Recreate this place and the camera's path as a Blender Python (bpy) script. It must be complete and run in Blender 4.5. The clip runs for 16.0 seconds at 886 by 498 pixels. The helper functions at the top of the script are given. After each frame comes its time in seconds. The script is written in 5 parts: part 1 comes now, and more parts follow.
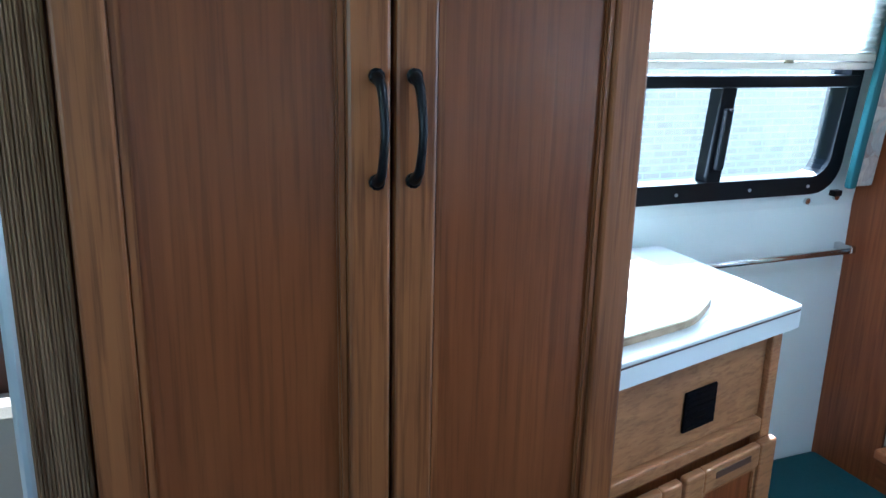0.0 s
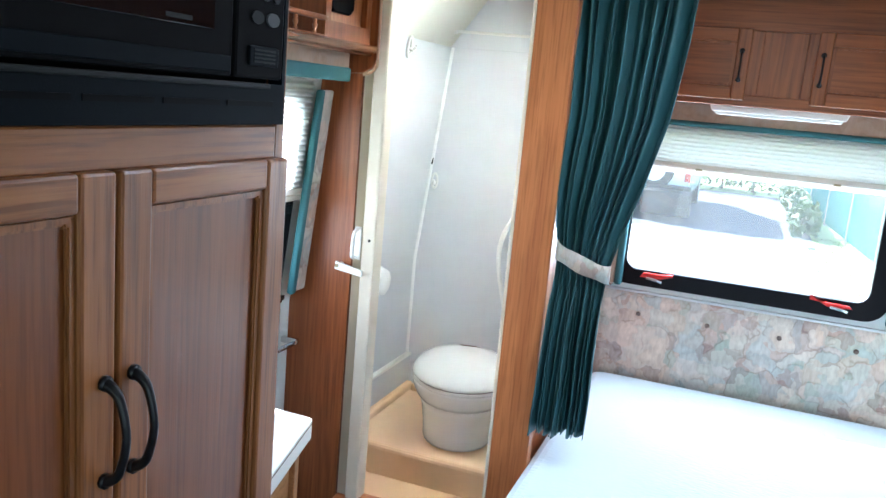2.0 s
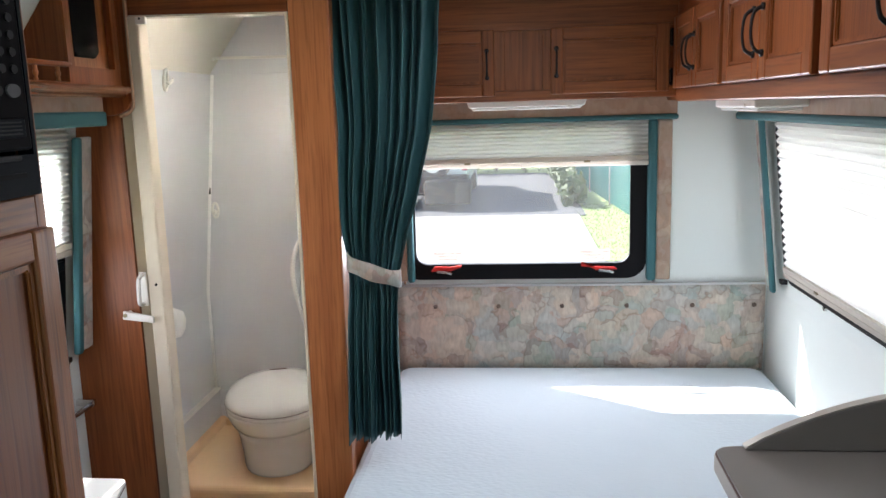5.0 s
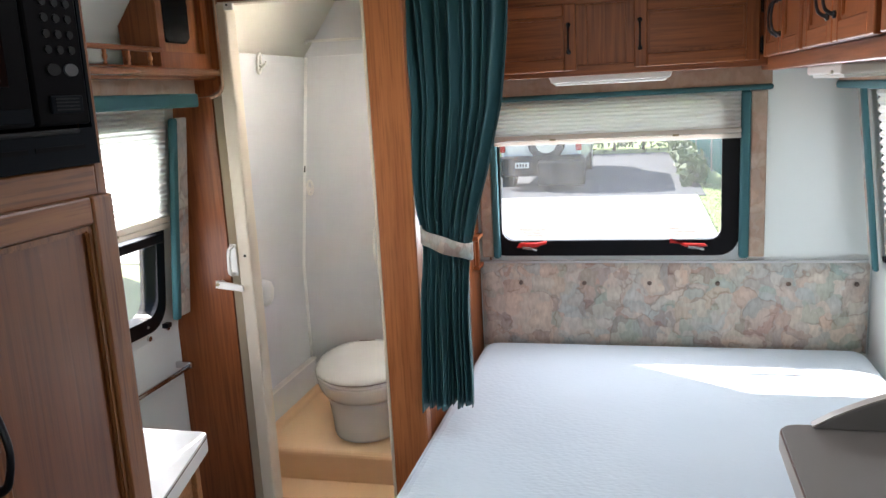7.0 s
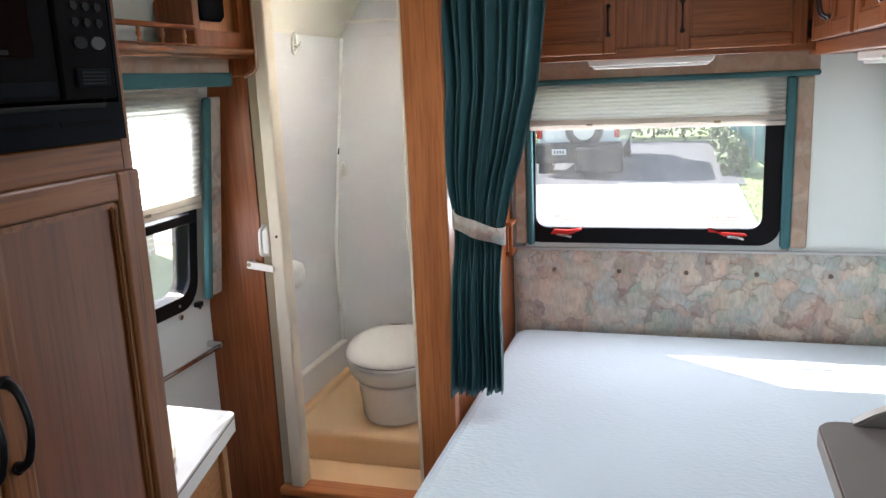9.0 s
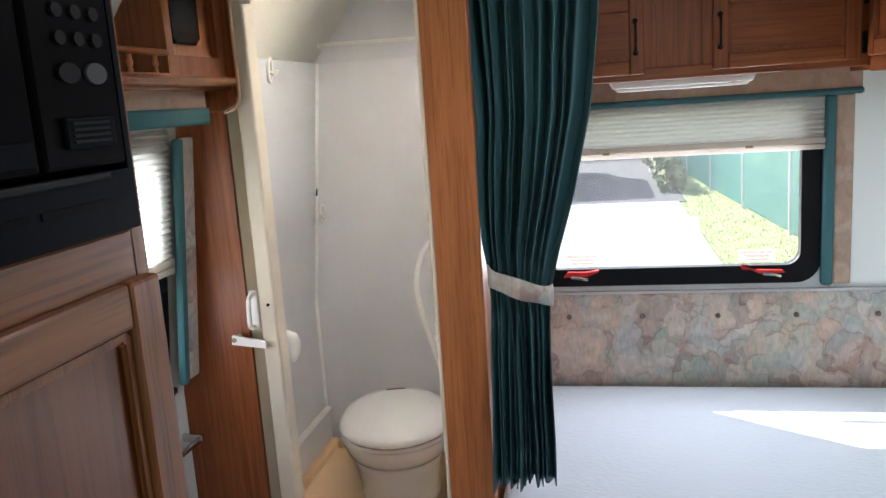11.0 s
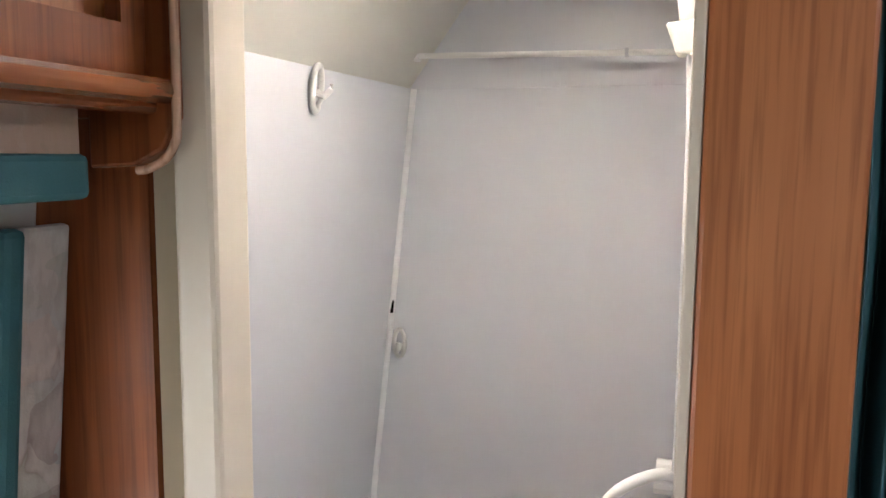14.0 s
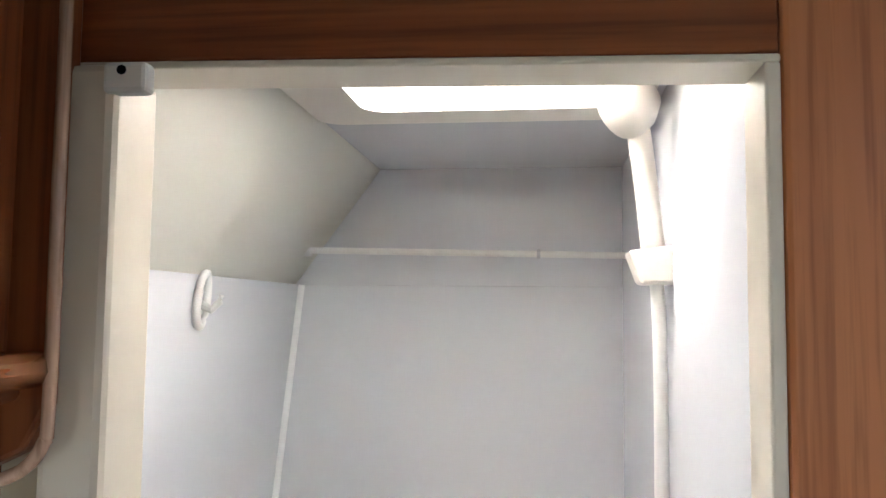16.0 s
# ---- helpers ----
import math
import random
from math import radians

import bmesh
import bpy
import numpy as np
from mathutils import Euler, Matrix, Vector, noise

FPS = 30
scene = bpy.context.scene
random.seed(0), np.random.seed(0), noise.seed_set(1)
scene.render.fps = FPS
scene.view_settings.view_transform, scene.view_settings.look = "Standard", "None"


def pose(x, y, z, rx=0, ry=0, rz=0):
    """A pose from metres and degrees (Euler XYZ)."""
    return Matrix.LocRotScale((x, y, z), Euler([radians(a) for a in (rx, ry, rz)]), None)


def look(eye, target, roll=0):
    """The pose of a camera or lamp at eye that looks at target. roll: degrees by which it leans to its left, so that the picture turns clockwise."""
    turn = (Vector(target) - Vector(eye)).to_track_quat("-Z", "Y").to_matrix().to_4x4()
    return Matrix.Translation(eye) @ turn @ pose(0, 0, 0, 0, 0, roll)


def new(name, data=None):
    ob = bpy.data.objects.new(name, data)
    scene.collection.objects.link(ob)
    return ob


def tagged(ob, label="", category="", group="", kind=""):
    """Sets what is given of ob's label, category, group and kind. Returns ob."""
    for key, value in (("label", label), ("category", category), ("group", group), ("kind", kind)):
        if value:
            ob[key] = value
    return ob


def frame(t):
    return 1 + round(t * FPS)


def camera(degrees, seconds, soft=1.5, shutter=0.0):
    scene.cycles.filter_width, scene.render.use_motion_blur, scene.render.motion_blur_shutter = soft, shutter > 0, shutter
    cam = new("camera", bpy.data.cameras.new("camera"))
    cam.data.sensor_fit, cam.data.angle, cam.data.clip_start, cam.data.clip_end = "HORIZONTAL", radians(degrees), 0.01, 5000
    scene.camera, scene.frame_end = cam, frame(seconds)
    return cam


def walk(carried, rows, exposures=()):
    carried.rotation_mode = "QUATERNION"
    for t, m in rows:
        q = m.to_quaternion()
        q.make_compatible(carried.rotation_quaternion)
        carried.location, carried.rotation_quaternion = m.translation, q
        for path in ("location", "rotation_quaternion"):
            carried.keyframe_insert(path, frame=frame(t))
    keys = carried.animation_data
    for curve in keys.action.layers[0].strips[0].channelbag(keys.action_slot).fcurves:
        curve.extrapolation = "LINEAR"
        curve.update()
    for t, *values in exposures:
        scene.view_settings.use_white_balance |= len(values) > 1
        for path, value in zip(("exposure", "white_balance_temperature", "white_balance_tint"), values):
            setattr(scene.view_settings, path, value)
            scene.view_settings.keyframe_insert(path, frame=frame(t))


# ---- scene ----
cam = camera(58.3, 16.0)
PATH = [
    (0, (0.771, 0.303, 1.359), (-1.013, 1.031, 0.821), 1.3),
    (0.5, (0.692, 0.141, 1.39), (-0.903, 1.226, 0.862), 4.1),
    (1, (0.608, -0.015, 1.491), (-0.738, 1.377, 0.991), 4.5),
    (1.5, (0.598, -0.049, 1.572), (-0.393, 1.633, 1.136), 5.0),
    (2, (0.574, -0.042, 1.618), (-0.109, 1.799, 1.238), 5.1),
    (2.5, (0.58, -0.039, 1.624), (0.226, 1.893, 1.247), 3.3),
    (3, (0.589, -0.06, 1.63), (0.289, 1.882, 1.254), 2.1),
    (3.2, (0.587, -0.063, 1.634), (0.304, 1.881, 1.258), 1.8),
    (5.3, (0.605, -0.1, 1.656), (0.408, 1.859, 1.306), -2.1),
    (5.5, (0.604, -0.103, 1.657), (0.269, 1.838, 1.31), -3.0),
    (6, (0.67, -0.087, 1.648), (0.245, 1.837, 1.304), -3.5),
    (6.5, (0.728, -0.097, 1.637), (0.284, 1.818, 1.265), -3.2),
    (7, (0.74, -0.115, 1.632), (0.254, 1.787, 1.247), -3.1),
    (7.5, (0.733, -0.112, 1.63), (0.214, 1.778, 1.232), -2.9),
    (8, (0.731, -0.106, 1.626), (0.185, 1.775, 1.217), -2.7),
    (8.5, (0.737, -0.099, 1.624), (0.176, 1.775, 1.21), -2.5),
    (9, (0.741, -0.086, 1.622), (0.171, 1.785, 1.206), -2.5),
    (9.2, (0.755, -0.076, 1.613), (0.188, 1.8, 1.212), -5.7),
    (11.3, (0.376, 0.373, 1.672), (-0.001, 2.305, 1.32), -3.2),
    (11.5, (0.394, 0.476, 1.688), (0.007, 2.409, 1.352), -2.4),
    (12, (0.362, 0.691, 1.687), (-0.101, 2.613, 1.388), -1.3),
    (12.5, (0.263, 0.863, 1.688), (-0.223, 2.787, 1.44), -0.2),
    (13, (0.202, 1.053, 1.657), (-0.327, 2.968, 1.422), 0.2),
    (13.5, (0.156, 1.22, 1.678), (-0.467, 3.106, 1.446), 0.4),
    (14, (0.016, 1.41, 1.67), (-0.618, 3.292, 1.434), 0.5),
    (14.5, (-0.087, 1.504, 1.704), (-0.615, 3.413, 1.429), 1.6),
    (15, (-0.106, 1.544, 1.744), (-0.452, 3.506, 1.566), 0.6),
    (15.5, (-0.115, 1.538, 1.772), (-0.409, 3.516, 1.808), 0.2),
    (16, (-0.129, 1.544, 1.761), (-0.38, 3.523, 1.909), 0.6),
]
walk(cam, [(t, look(e, g, r)) for t, e, g, r in PATH], [(0, 2.4, 4650, 1), (0.5, 2.35, 4350, 4), (1.0, 2.65, 4350, 8), (1.5, 2.95, 4950, 0), (2.0, 2.6, 5500, 8), (2.6, 1.9, 6000, 15), (3.0, 1.7, 6200, 16), (5.5, 1.74, 6500, 17), (9.0, 1.78, 6500, 17), (11.5, 1.5, 6450, 19), (12.5, 1.08, 6300, 21), (13.0, 1.0, 6300, 21), (13.5, 1.2, 6400, 23), (14.5, 1.75, 6150, 21), (15.0, 1.48, 5950, 18), (15.5, 1.38, 5950, 18), (16, 1.52, 5950, 18)])

# ---- world, sun, window light, unseen fill lamps ----
world = bpy.data.worlds.new("world")
scene.world = world
world.use_nodes = True
sky = world.node_tree.nodes.new("ShaderNodeTexSky")
sky.sky_type, sky.sun_disc = "NISHITA", False
SUN = Vector((1.0, -0.66, -1.0)).normalized()
sky.sun_elevation = math.asin(-SUN.z)
sky.sun_rotation = math.atan2(-SUN.x, -SUN.y)
world.node_tree.links.new(sky.outputs[0], world.node_tree.nodes["Background"].inputs[0])
world.node_tree.nodes["Background"].inputs[1].default_value = 0.125
sun = new("sun", bpy.data.lights.new("sun", "SUN"))
sun.data.energy, sun.data.angle, sun.data.color = 5.0, radians(0.5), (1.0, 0.95, 0.87)
sun.matrix_world = look(-SUN * 20, (0, 0, 0))


def area_lamp(name, eye, target, w, h, watts, color=(0.91, 0.95, 1.0)):
    lamp = new(name, bpy.data.lights.new(name, "AREA"))
    lamp.data.shape, lamp.data.size, lamp.data.size_y = "RECTANGLE", w, h
    lamp.data.energy, lamp.data.color = watts, color
    lamp.matrix_world = look(eye, target)
    return lamp


# added fill from behind the viewpoint, through an unseen front opening
area_lamp("front_fill", (0.44, -2.55, 1.35), (0.44, 0, 1.2), 1.5, 0.7, 0.9)
# added fill at an unseen side opening, brightens the cabinet fronts
area_lamp("side_fill", (1.44, -0.75, 1.3), (0.0, -0.2, 1.1), 1.1, 0.5, 0.7)
# added fill below the unseen roof vent, brightens the bed
area_lamp("roof_fill", (0.62, 1.5, 2.03), (0.62, 1.5, 0), 0.36, 0.36, 1.7)
area_lamp("bath_skylight_daylight", (-0.21, 2.33, 2.096), (-0.21, 2.33, 0), 0.32, 0.31, 5.0, (1.0, 0.965, 0.93))
area_lamp("rear_window_daylight", (0.61, 2.985, 1.235), (0.61, 0, 0.95), 0.82, 0.38, 3.5)
area_lamp("bed_window_daylight", (1.53, 2.1, 1.31), (0, 2.1, 1.2), 1.15, 0.45, 3.6)
area_lamp("galley_window_daylight", (-0.655, 1.53, 1.14), (1.0, 1.53, 0.9), 0.72, 0.2, 0.6)
area_lamp("galley_shade_daylight", (-0.66, 1.53, 1.42), (1.0, 1.53, 1.3), 0.74, 0.26, 2.4)

# ---- materials ----


def node_mat(name):
    m = bpy.data.materials.new(name)
    m.use_nodes = True
    return m, m.node_tree, m.node_tree.nodes["Principled BSDF"]


def add(nt, kind, **inputs):
    n = nt.nodes.new(kind)
    for k, v in inputs.items():
        n.inputs[k.replace("_", " ")].default_value = v
    return n


def ramp(nt, fac, stops):
    r = nt.nodes.new("ShaderNodeValToRGB")
    while len(r.color_ramp.elements) < len(stops):
        r.color_ramp.elements.new(0.5)
    for e, (p, c) in zip(r.color_ramp.elements, stops):
        e.position, e.color = p, (*c, 1)
    nt.links.new(fac, r.inputs[0])
    return r.outputs[0]


def mixc(nt, fac, a, b, how="MIX"):
    m = nt.nodes.new("ShaderNodeMix")
    m.data_type, m.blend_type = "RGBA", how
    for sock, v in ((m.inputs[0], fac), (m.inputs[6], a), (m.inputs[7], b)):
        if isinstance(v, (int, float)):
            sock.default_value = v
        elif isinstance(v, tuple):
            sock.default_value = (*v, 1)
        else:
            nt.links.new(v, sock)
    return m.outputs[2]


def scaled(c, k):
    return tuple(min(1.0, x * k) for x in c)


def coords(nt, scale=(1, 1, 1), shift=True):
    tc = nt.nodes.new("ShaderNodeTexCoord")
    mp = add(nt, "ShaderNodeMapping", Scale=scale)
    nt.links.new(tc.outputs["Object"], mp.inputs[0])
    if shift:
        info = nt.nodes.new("ShaderNodeObjectInfo")
        vm = nt.nodes.new("ShaderNodeVectorMath")
        vm.operation = "SCALE"
        vm.inputs[0].default_value = (7.3, 5.1, 9.7)
        nt.links.new(info.outputs["Random"], vm.inputs[3])
        nt.links.new(vm.outputs[0], mp.inputs["Location"])
    return mp.outputs[0]


def tex(nt, vec, scale, detail=4.0, rough=0.55, distort=0.0):
    n = add(nt, "ShaderNodeTexNoise", Scale=scale, Detail=detail, Roughness=rough, Distortion=distort)
    nt.links.new(vec, n.inputs["Vector"])
    return n.outputs[0]


def bump(nt, bsdf, height, strength, dist=0.002):
    b = add(nt, "ShaderNodeBump", Strength=strength, Distance=dist)
    nt.links.new(height, b.inputs["Height"])
    nt.links.new(b.outputs[0], bsdf.inputs["Normal"])


def plain(name, col, rough=0.5, var=0.08, big=3.0, fine=120.0, relief=0.15, metal=0.0, coat=0.0, dist=0.001, trans=0.0, rv=0.05, spec=0.5):
    m, nt, b = node_mat(name)
    v = coords(nt)
    n1, n2 = tex(nt, v, big), tex(nt, v, fine, 3)
    c = mixc(nt, n1, scaled(col, 1 - var), scaled(col, 1 + var))
    c = mixc(nt, 0.35, c, mixc(nt, n2, scaled(col, 1 - var), scaled(col, 1 + var)))
    nt.links.new(c, b.inputs["Base Color"])
    mr = add(nt, "ShaderNodeMapRange")
    mr.inputs[3].default_value, mr.inputs[4].default_value = max(0.02, rough - rv), min(1, rough + rv)
    nt.links.new(n1, mr.inputs[0])
    nt.links.new(mr.outputs[0], b.inputs["Roughness"])
    b.inputs["Metallic"].default_value, b.inputs["Coat Weight"].default_value = metal, coat
    b.inputs["Specular IOR Level"].default_value = spec
    bump(nt, b, n2, relief, dist)
    if trans:
        tr = add(nt, "ShaderNodeBsdfTranslucent", Color=(*col, 1))
        mx = add(nt, "ShaderNodeMixShader", Fac=trans)
        nt.links.new(b.outputs[0], mx.inputs[1])
        nt.links.new(tr.outputs[0], mx.inputs[2])
        nt.links.new(mx.outputs[0], nt.nodes["Material Output"].inputs[0])
    return m


def oak(name, axis, dark, light, rough=0.38, tone=1.0, grain=0.5, coat=0.08, spec=0.5):
    """Open-grained oak whose grain runs along an axis."""
    m, nt, b = node_mat(name)
    s = [38.0, 38.0, 38.0]
    s[axis] = 1.6
    v = coords(nt, tuple(s))
    bands = tex(nt, v, 1.0, 3, 0.5, 1.2)
    p = [150.0, 150.0, 150.0]
    p[axis] = 5.0
    v2 = coords(nt, tuple(p))
    pores = tex(nt, v2, 1.0, 3, 0.6)
    v3 = coords(nt)
    patch = tex(nt, v3, 2.2, 2)
    c = ramp(nt, bands, [(0.25, scaled(dark, tone)), (0.5, scaled([(a + d) / 2 for a, d in zip(dark, light)], tone)), (0.75, scaled(light, tone))])
    streak = ramp(nt, pores, [(0.36, (0.45, 0.36, 0.3)), (0.52, (1, 1, 1))])
    c = mixc(nt, grain, c, streak, "MULTIPLY")
    c = mixc(nt, 0.5, c, ramp(nt, patch, [(0.3, (0.72, 0.7, 0.68)), (0.7, (1, 1, 1))]), "MULTIPLY")
    nt.links.new(c, b.inputs["Base Color"])
    b.inputs["Roughness"].default_value, b.inputs["Specular IOR Level"].default_value = rough, spec
    b.inputs["Coat Weight"].default_value, b.inputs["Coat Roughness"].default_value = coat, 0.25
    bump(nt, b, pores, 0.5 * grain, 0.0012)
    return m


OAK_D, OAK_L = (0.40, 0.128, 0.039), (0.55, 0.202, 0.068)
CAB_Y, CAB_Z = (oak("brown_oak_grain_" + n, i, (0.205, 0.0695, 0.0212), (0.35, 0.131, 0.041), 0.34, 0.92, 0.75, 0.0, 0.4) for i, n in ((1, "y"), (2, "z")))
OAK_X, OAK_Y, OAK_Z = (oak("oak_grain_" + n, i, OAK_D, OAK_L) for i, n in enumerate("xyz"))
RED_X, RED_Y, RED_Z = (oak("reddish_oak_grain_" + n, i, (0.195, 0.053, 0.015), (0.335, 0.104, 0.030), 0.38, 1.0, 0.5, 0.04, 0.32) for i, n in enumerate("xyz"))
PANEL_Z = oak("brown_panel_grain", 2, (0.172, 0.0495, 0.0145), (0.238, 0.0755, 0.0225), 0.29, 0.97, 0.45, 0.1, 0.46)
DRAWER = oak("honey_oak", 1, (0.36, 0.160, 0.060), (0.52, 0.255, 0.105))
WALLP = plain("white_vinyl_wall", (0.78, 0.85, 0.835), 0.45, 0.03, 1.5, 260, 0.12)
CEILM = plain("ceiling_vinyl", (0.74, 0.73, 0.68), 0.6, 0.04, 2, 200, 0.2)
FIBRE = plain("bath_fibreglass", (0.69, 0.70, 0.72), 0.17, 0.012, 6, 9, 0.03, rv=0.0)
CREAMW = plain("cream_wall_vinyl", (0.70, 0.68, 0.60), 0.5, 0.04, 1.6, 150, 0.12)
CREAM = plain("cream_plastic", (0.67, 0.60, 0.485), 0.35, 0.04, 4, 90, 0.05)
PAN = plain("yellowed_shower_pan", (0.79, 0.54, 0.32), 0.35, 0.07, 3.0, 60, 0.08)
IVORY = plain("ivory_plastic", (0.76, 0.71, 0.63), 0.35, 0.03, 4, 90, 0.05)
CHINA = plain("white_toilet_plastic", (0.82, 0.81, 0.785), 0.22, 0.02, 2, 40, 0.02, coat=0.3)
LAMINATE = plain("white_laminate", (0.78, 0.79, 0.78), 0.3, 0.03, 5, 160, 0.04)
GREYLAM = plain("grey_laminate", (0.17, 0.155, 0.143), 0.4, 0.05, 6, 220, 0.05)
TAUPE = plain("taupe_edge_plastic", (0.40, 0.37, 0.33), 0.45, 0.05, 6, 160, 0.05)
BROWNEDGE = plain("brown_seam", (0.10, 0.05, 0.035), 0.5, 0.1)
BLACK = plain("black_plastic", (0.005, 0.005, 0.006), 0.4, 0.1, 8, 300, 0.08, spec=0.02)
BLACKM = plain("black_window_aluminium", (0.006, 0.006, 0.008), 0.36, 0.1, 6, 200, 0.05, spec=0.15)
NAVY = plain("dark_slate_plastic", (0.004, 0.006, 0.009), 0.5, 0.1, 6, 400, 0.15, spec=0.03)
GLOSSBLK = plain("microwave_glass", (0.004, 0.004, 0.005), 0.08, 0.1, 3, 50, 0.0, spec=0.12)
GREYKEY = plain("grey_key", (0.011, 0.012, 0.013), 0.5, 0.08, spec=0.1)
PALEKEY = plain("pale_key", (0.075, 0.078, 0.085), 0.5, 0.05, spec=0.15)
PEWTER = plain("dark_pewter", (0.014, 0.014, 0.017), 0.38, 0.2, 30, 200, 0.1, metal=0.6)
BRASS = plain("aged_brass", (0.25, 0.21, 0.13), 0.35, 0.2, 30, 200, 0.1, metal=0.9)
CHROME = plain("chrome", (0.62, 0.62, 0.62), 0.2, 0.06, 20, 200, 0.03, metal=1.0)
ALU = plain("aluminium_trim", (0.55, 0.56, 0.57), 0.4, 0.05, 10, 200, 0.1, metal=0.7)
RED = plain("red_latch_plastic", (0.55, 0.02, 0.015), 0.35, 0.1)
TEALC = plain("teal_curtain_cloth", (0.029, 0.096, 0.108), 0.62, 0.2, 6, 420, 0.5, dist=0.0015, trans=0.03)
TEALB = plain("teal_binding_cloth", (0.03, 0.125, 0.14), 0.75, 0.1, 6, 420, 0.5)
CARPET = plain("teal_carpet", (0.012, 0.075, 0.085), 0.95, 0.35, 14, 380, 1.0, dist=0.006)
SHEET = None
BLIND = plain("white_pleated_shade", (0.86, 0.86, 0.83), 0.7, 0.03, 5, 300, 0.15, trans=0.7)
# darker, less translucent copy of BLIND, so the side shade glows less
BLINDSIDE = plain("white_dimmed_shade", (0.80, 0.80, 0.78), 0.7, 0.03, 5, 300, 0.15, trans=0.35)
BLINDBAR = plain("shade_bottom_rail", (0.62, 0.58, 0.52), 0.5, 0.12, 14, 200, 0.1, trans=0.3)
DOME = plain("translucent_dome", (0.85, 0.84, 0.80), 0.5, 0.02, 5, 100, 0.05, trans=0.75)
# colour of the outdoor scene refracted in the top of the lens
LENSBAND = plain("lens_refraction_tint", (0.62, 0.66, 0.72), 0.3, 0.4, 60, 160, 0.1, trans=0.85)
LENS = plain("ribbed_lamp_lens", (0.80, 0.80, 0.76), 0.3, 0.04, 6, 150, 0.1, trans=0.3)
WHITEP = plain("white_plastic", (0.78, 0.77, 0.73), 0.35, 0.03, 6, 90, 0.05)
LEATHER = plain("brown_vinyl_seat", (0.12, 0.045, 0.022), 0.45, 0.12, 5, 180, 0.3)
BEIGE = plain("beige_seat_cloth", (0.42, 0.34, 0.26), 0.85, 0.1, 5, 240, 0.5)
CONCRETE = plain("pale_concrete", (0.46, 0.45, 0.43), 0.85, 0.12, 0.8, 9, 0.3, dist=0.01)
ASPHALT = plain("asphalt", (0.095, 0.098, 0.11), 0.9, 0.25, 0.7, 14, 0.5, dist=0.01)
GRASS = plain("grass_blades", (0.24, 0.31, 0.13), 0.7, 0.2, 1.5, 40, 0.2, dist=0.01, trans=0.4)
LEAF = plain("hedge_leaf", (0.05, 0.10, 0.025), 0.6, 0.5, 3, 25, 0.4)
BARK = plain("bark", (0.10, 0.07, 0.05), 0.9, 0.3, 8, 40, 0.8)
FENCE = plain("teal_privacy_mesh", (0.10, 0.34, 0.35), 0.8, 0.12, 1.5, 40, 0.4)
POSTM = plain("galvanised_steel", (0.45, 0.47, 0.48), 0.4, 0.1, 12, 90, 0.1, metal=0.7)
CARWHITE = plain("white_car_paint", (0.75, 0.76, 0.77), 0.25, 0.03, 2, 30, 0.02, coat=0.6)
RUBBER = plain("black_rubber", (0.02, 0.02, 0.022), 0.8, 0.15)
CARGLASS = plain("car_glass", (0.02, 0.03, 0.035), 0.08, 0.1)
TAIL = plain("tail_lamp", (0.5, 0.02, 0.02), 0.2, 0.1)
ROOFM = plain("teal_roof", (0.10, 0.30, 0.33), 0.7, 0.1, 2, 10, 0.3)
SIDING = plain("white_siding", (0.72, 0.72, 0.70), 0.6, 0.04, 1, 10, 0.1)
PURPLE = plain("purple_cloth", (0.34, 0.22, 0.50), 0.8, 0.2, 9, 60, 0.3)
PINKCLOTH = plain("pink_print_cloth", (0.50, 0.28, 0.36), 0.8, 0.5, 11, 40, 0.3)
SEAL = plain("white_sealant", (0.86, 0.86, 0.85), 0.4, 0.03)
STICKER = plain("sticker_paper", (0.85, 0.80, 0.78), 0.6, 0.04, trans=0.7)
SINKTOP = plain("cream_board_laminate", (0.74, 0.64, 0.40), 0.35, 0.04, 5, 120, 0.04)
PINKINK = plain("faded_red_ink", (0.55, 0.16, 0.14), 0.7, 0.05)


def sheet_mat():
    m, nt, b = node_mat("white_quilted_sheet")
    v = coords(nt)
    folds = tex(nt, v, 3.0, 3)
    waves = add(nt, "ShaderNodeTexVoronoi", Scale=62.0)
    waves.feature = "SMOOTH_F1"
    st = add(nt, "ShaderNodeMapping", Scale=(1.0, 1.8, 1.0))
    nt.links.new(v, st.inputs[0])
    nt.links.new(st.outputs[0], waves.inputs["Vector"])
    c = mixc(nt, folds, (0.505, 0.60, 0.665), (0.575, 0.67, 0.73))
    nt.links.new(c, b.inputs["Base Color"])
    b.inputs["Roughness"].default_value = 0.85
    b.inputs["Sheen Weight"].default_value = 0.15
    bump(nt, b, waves.outputs["Distance"], 0.35, 0.004)
    return m


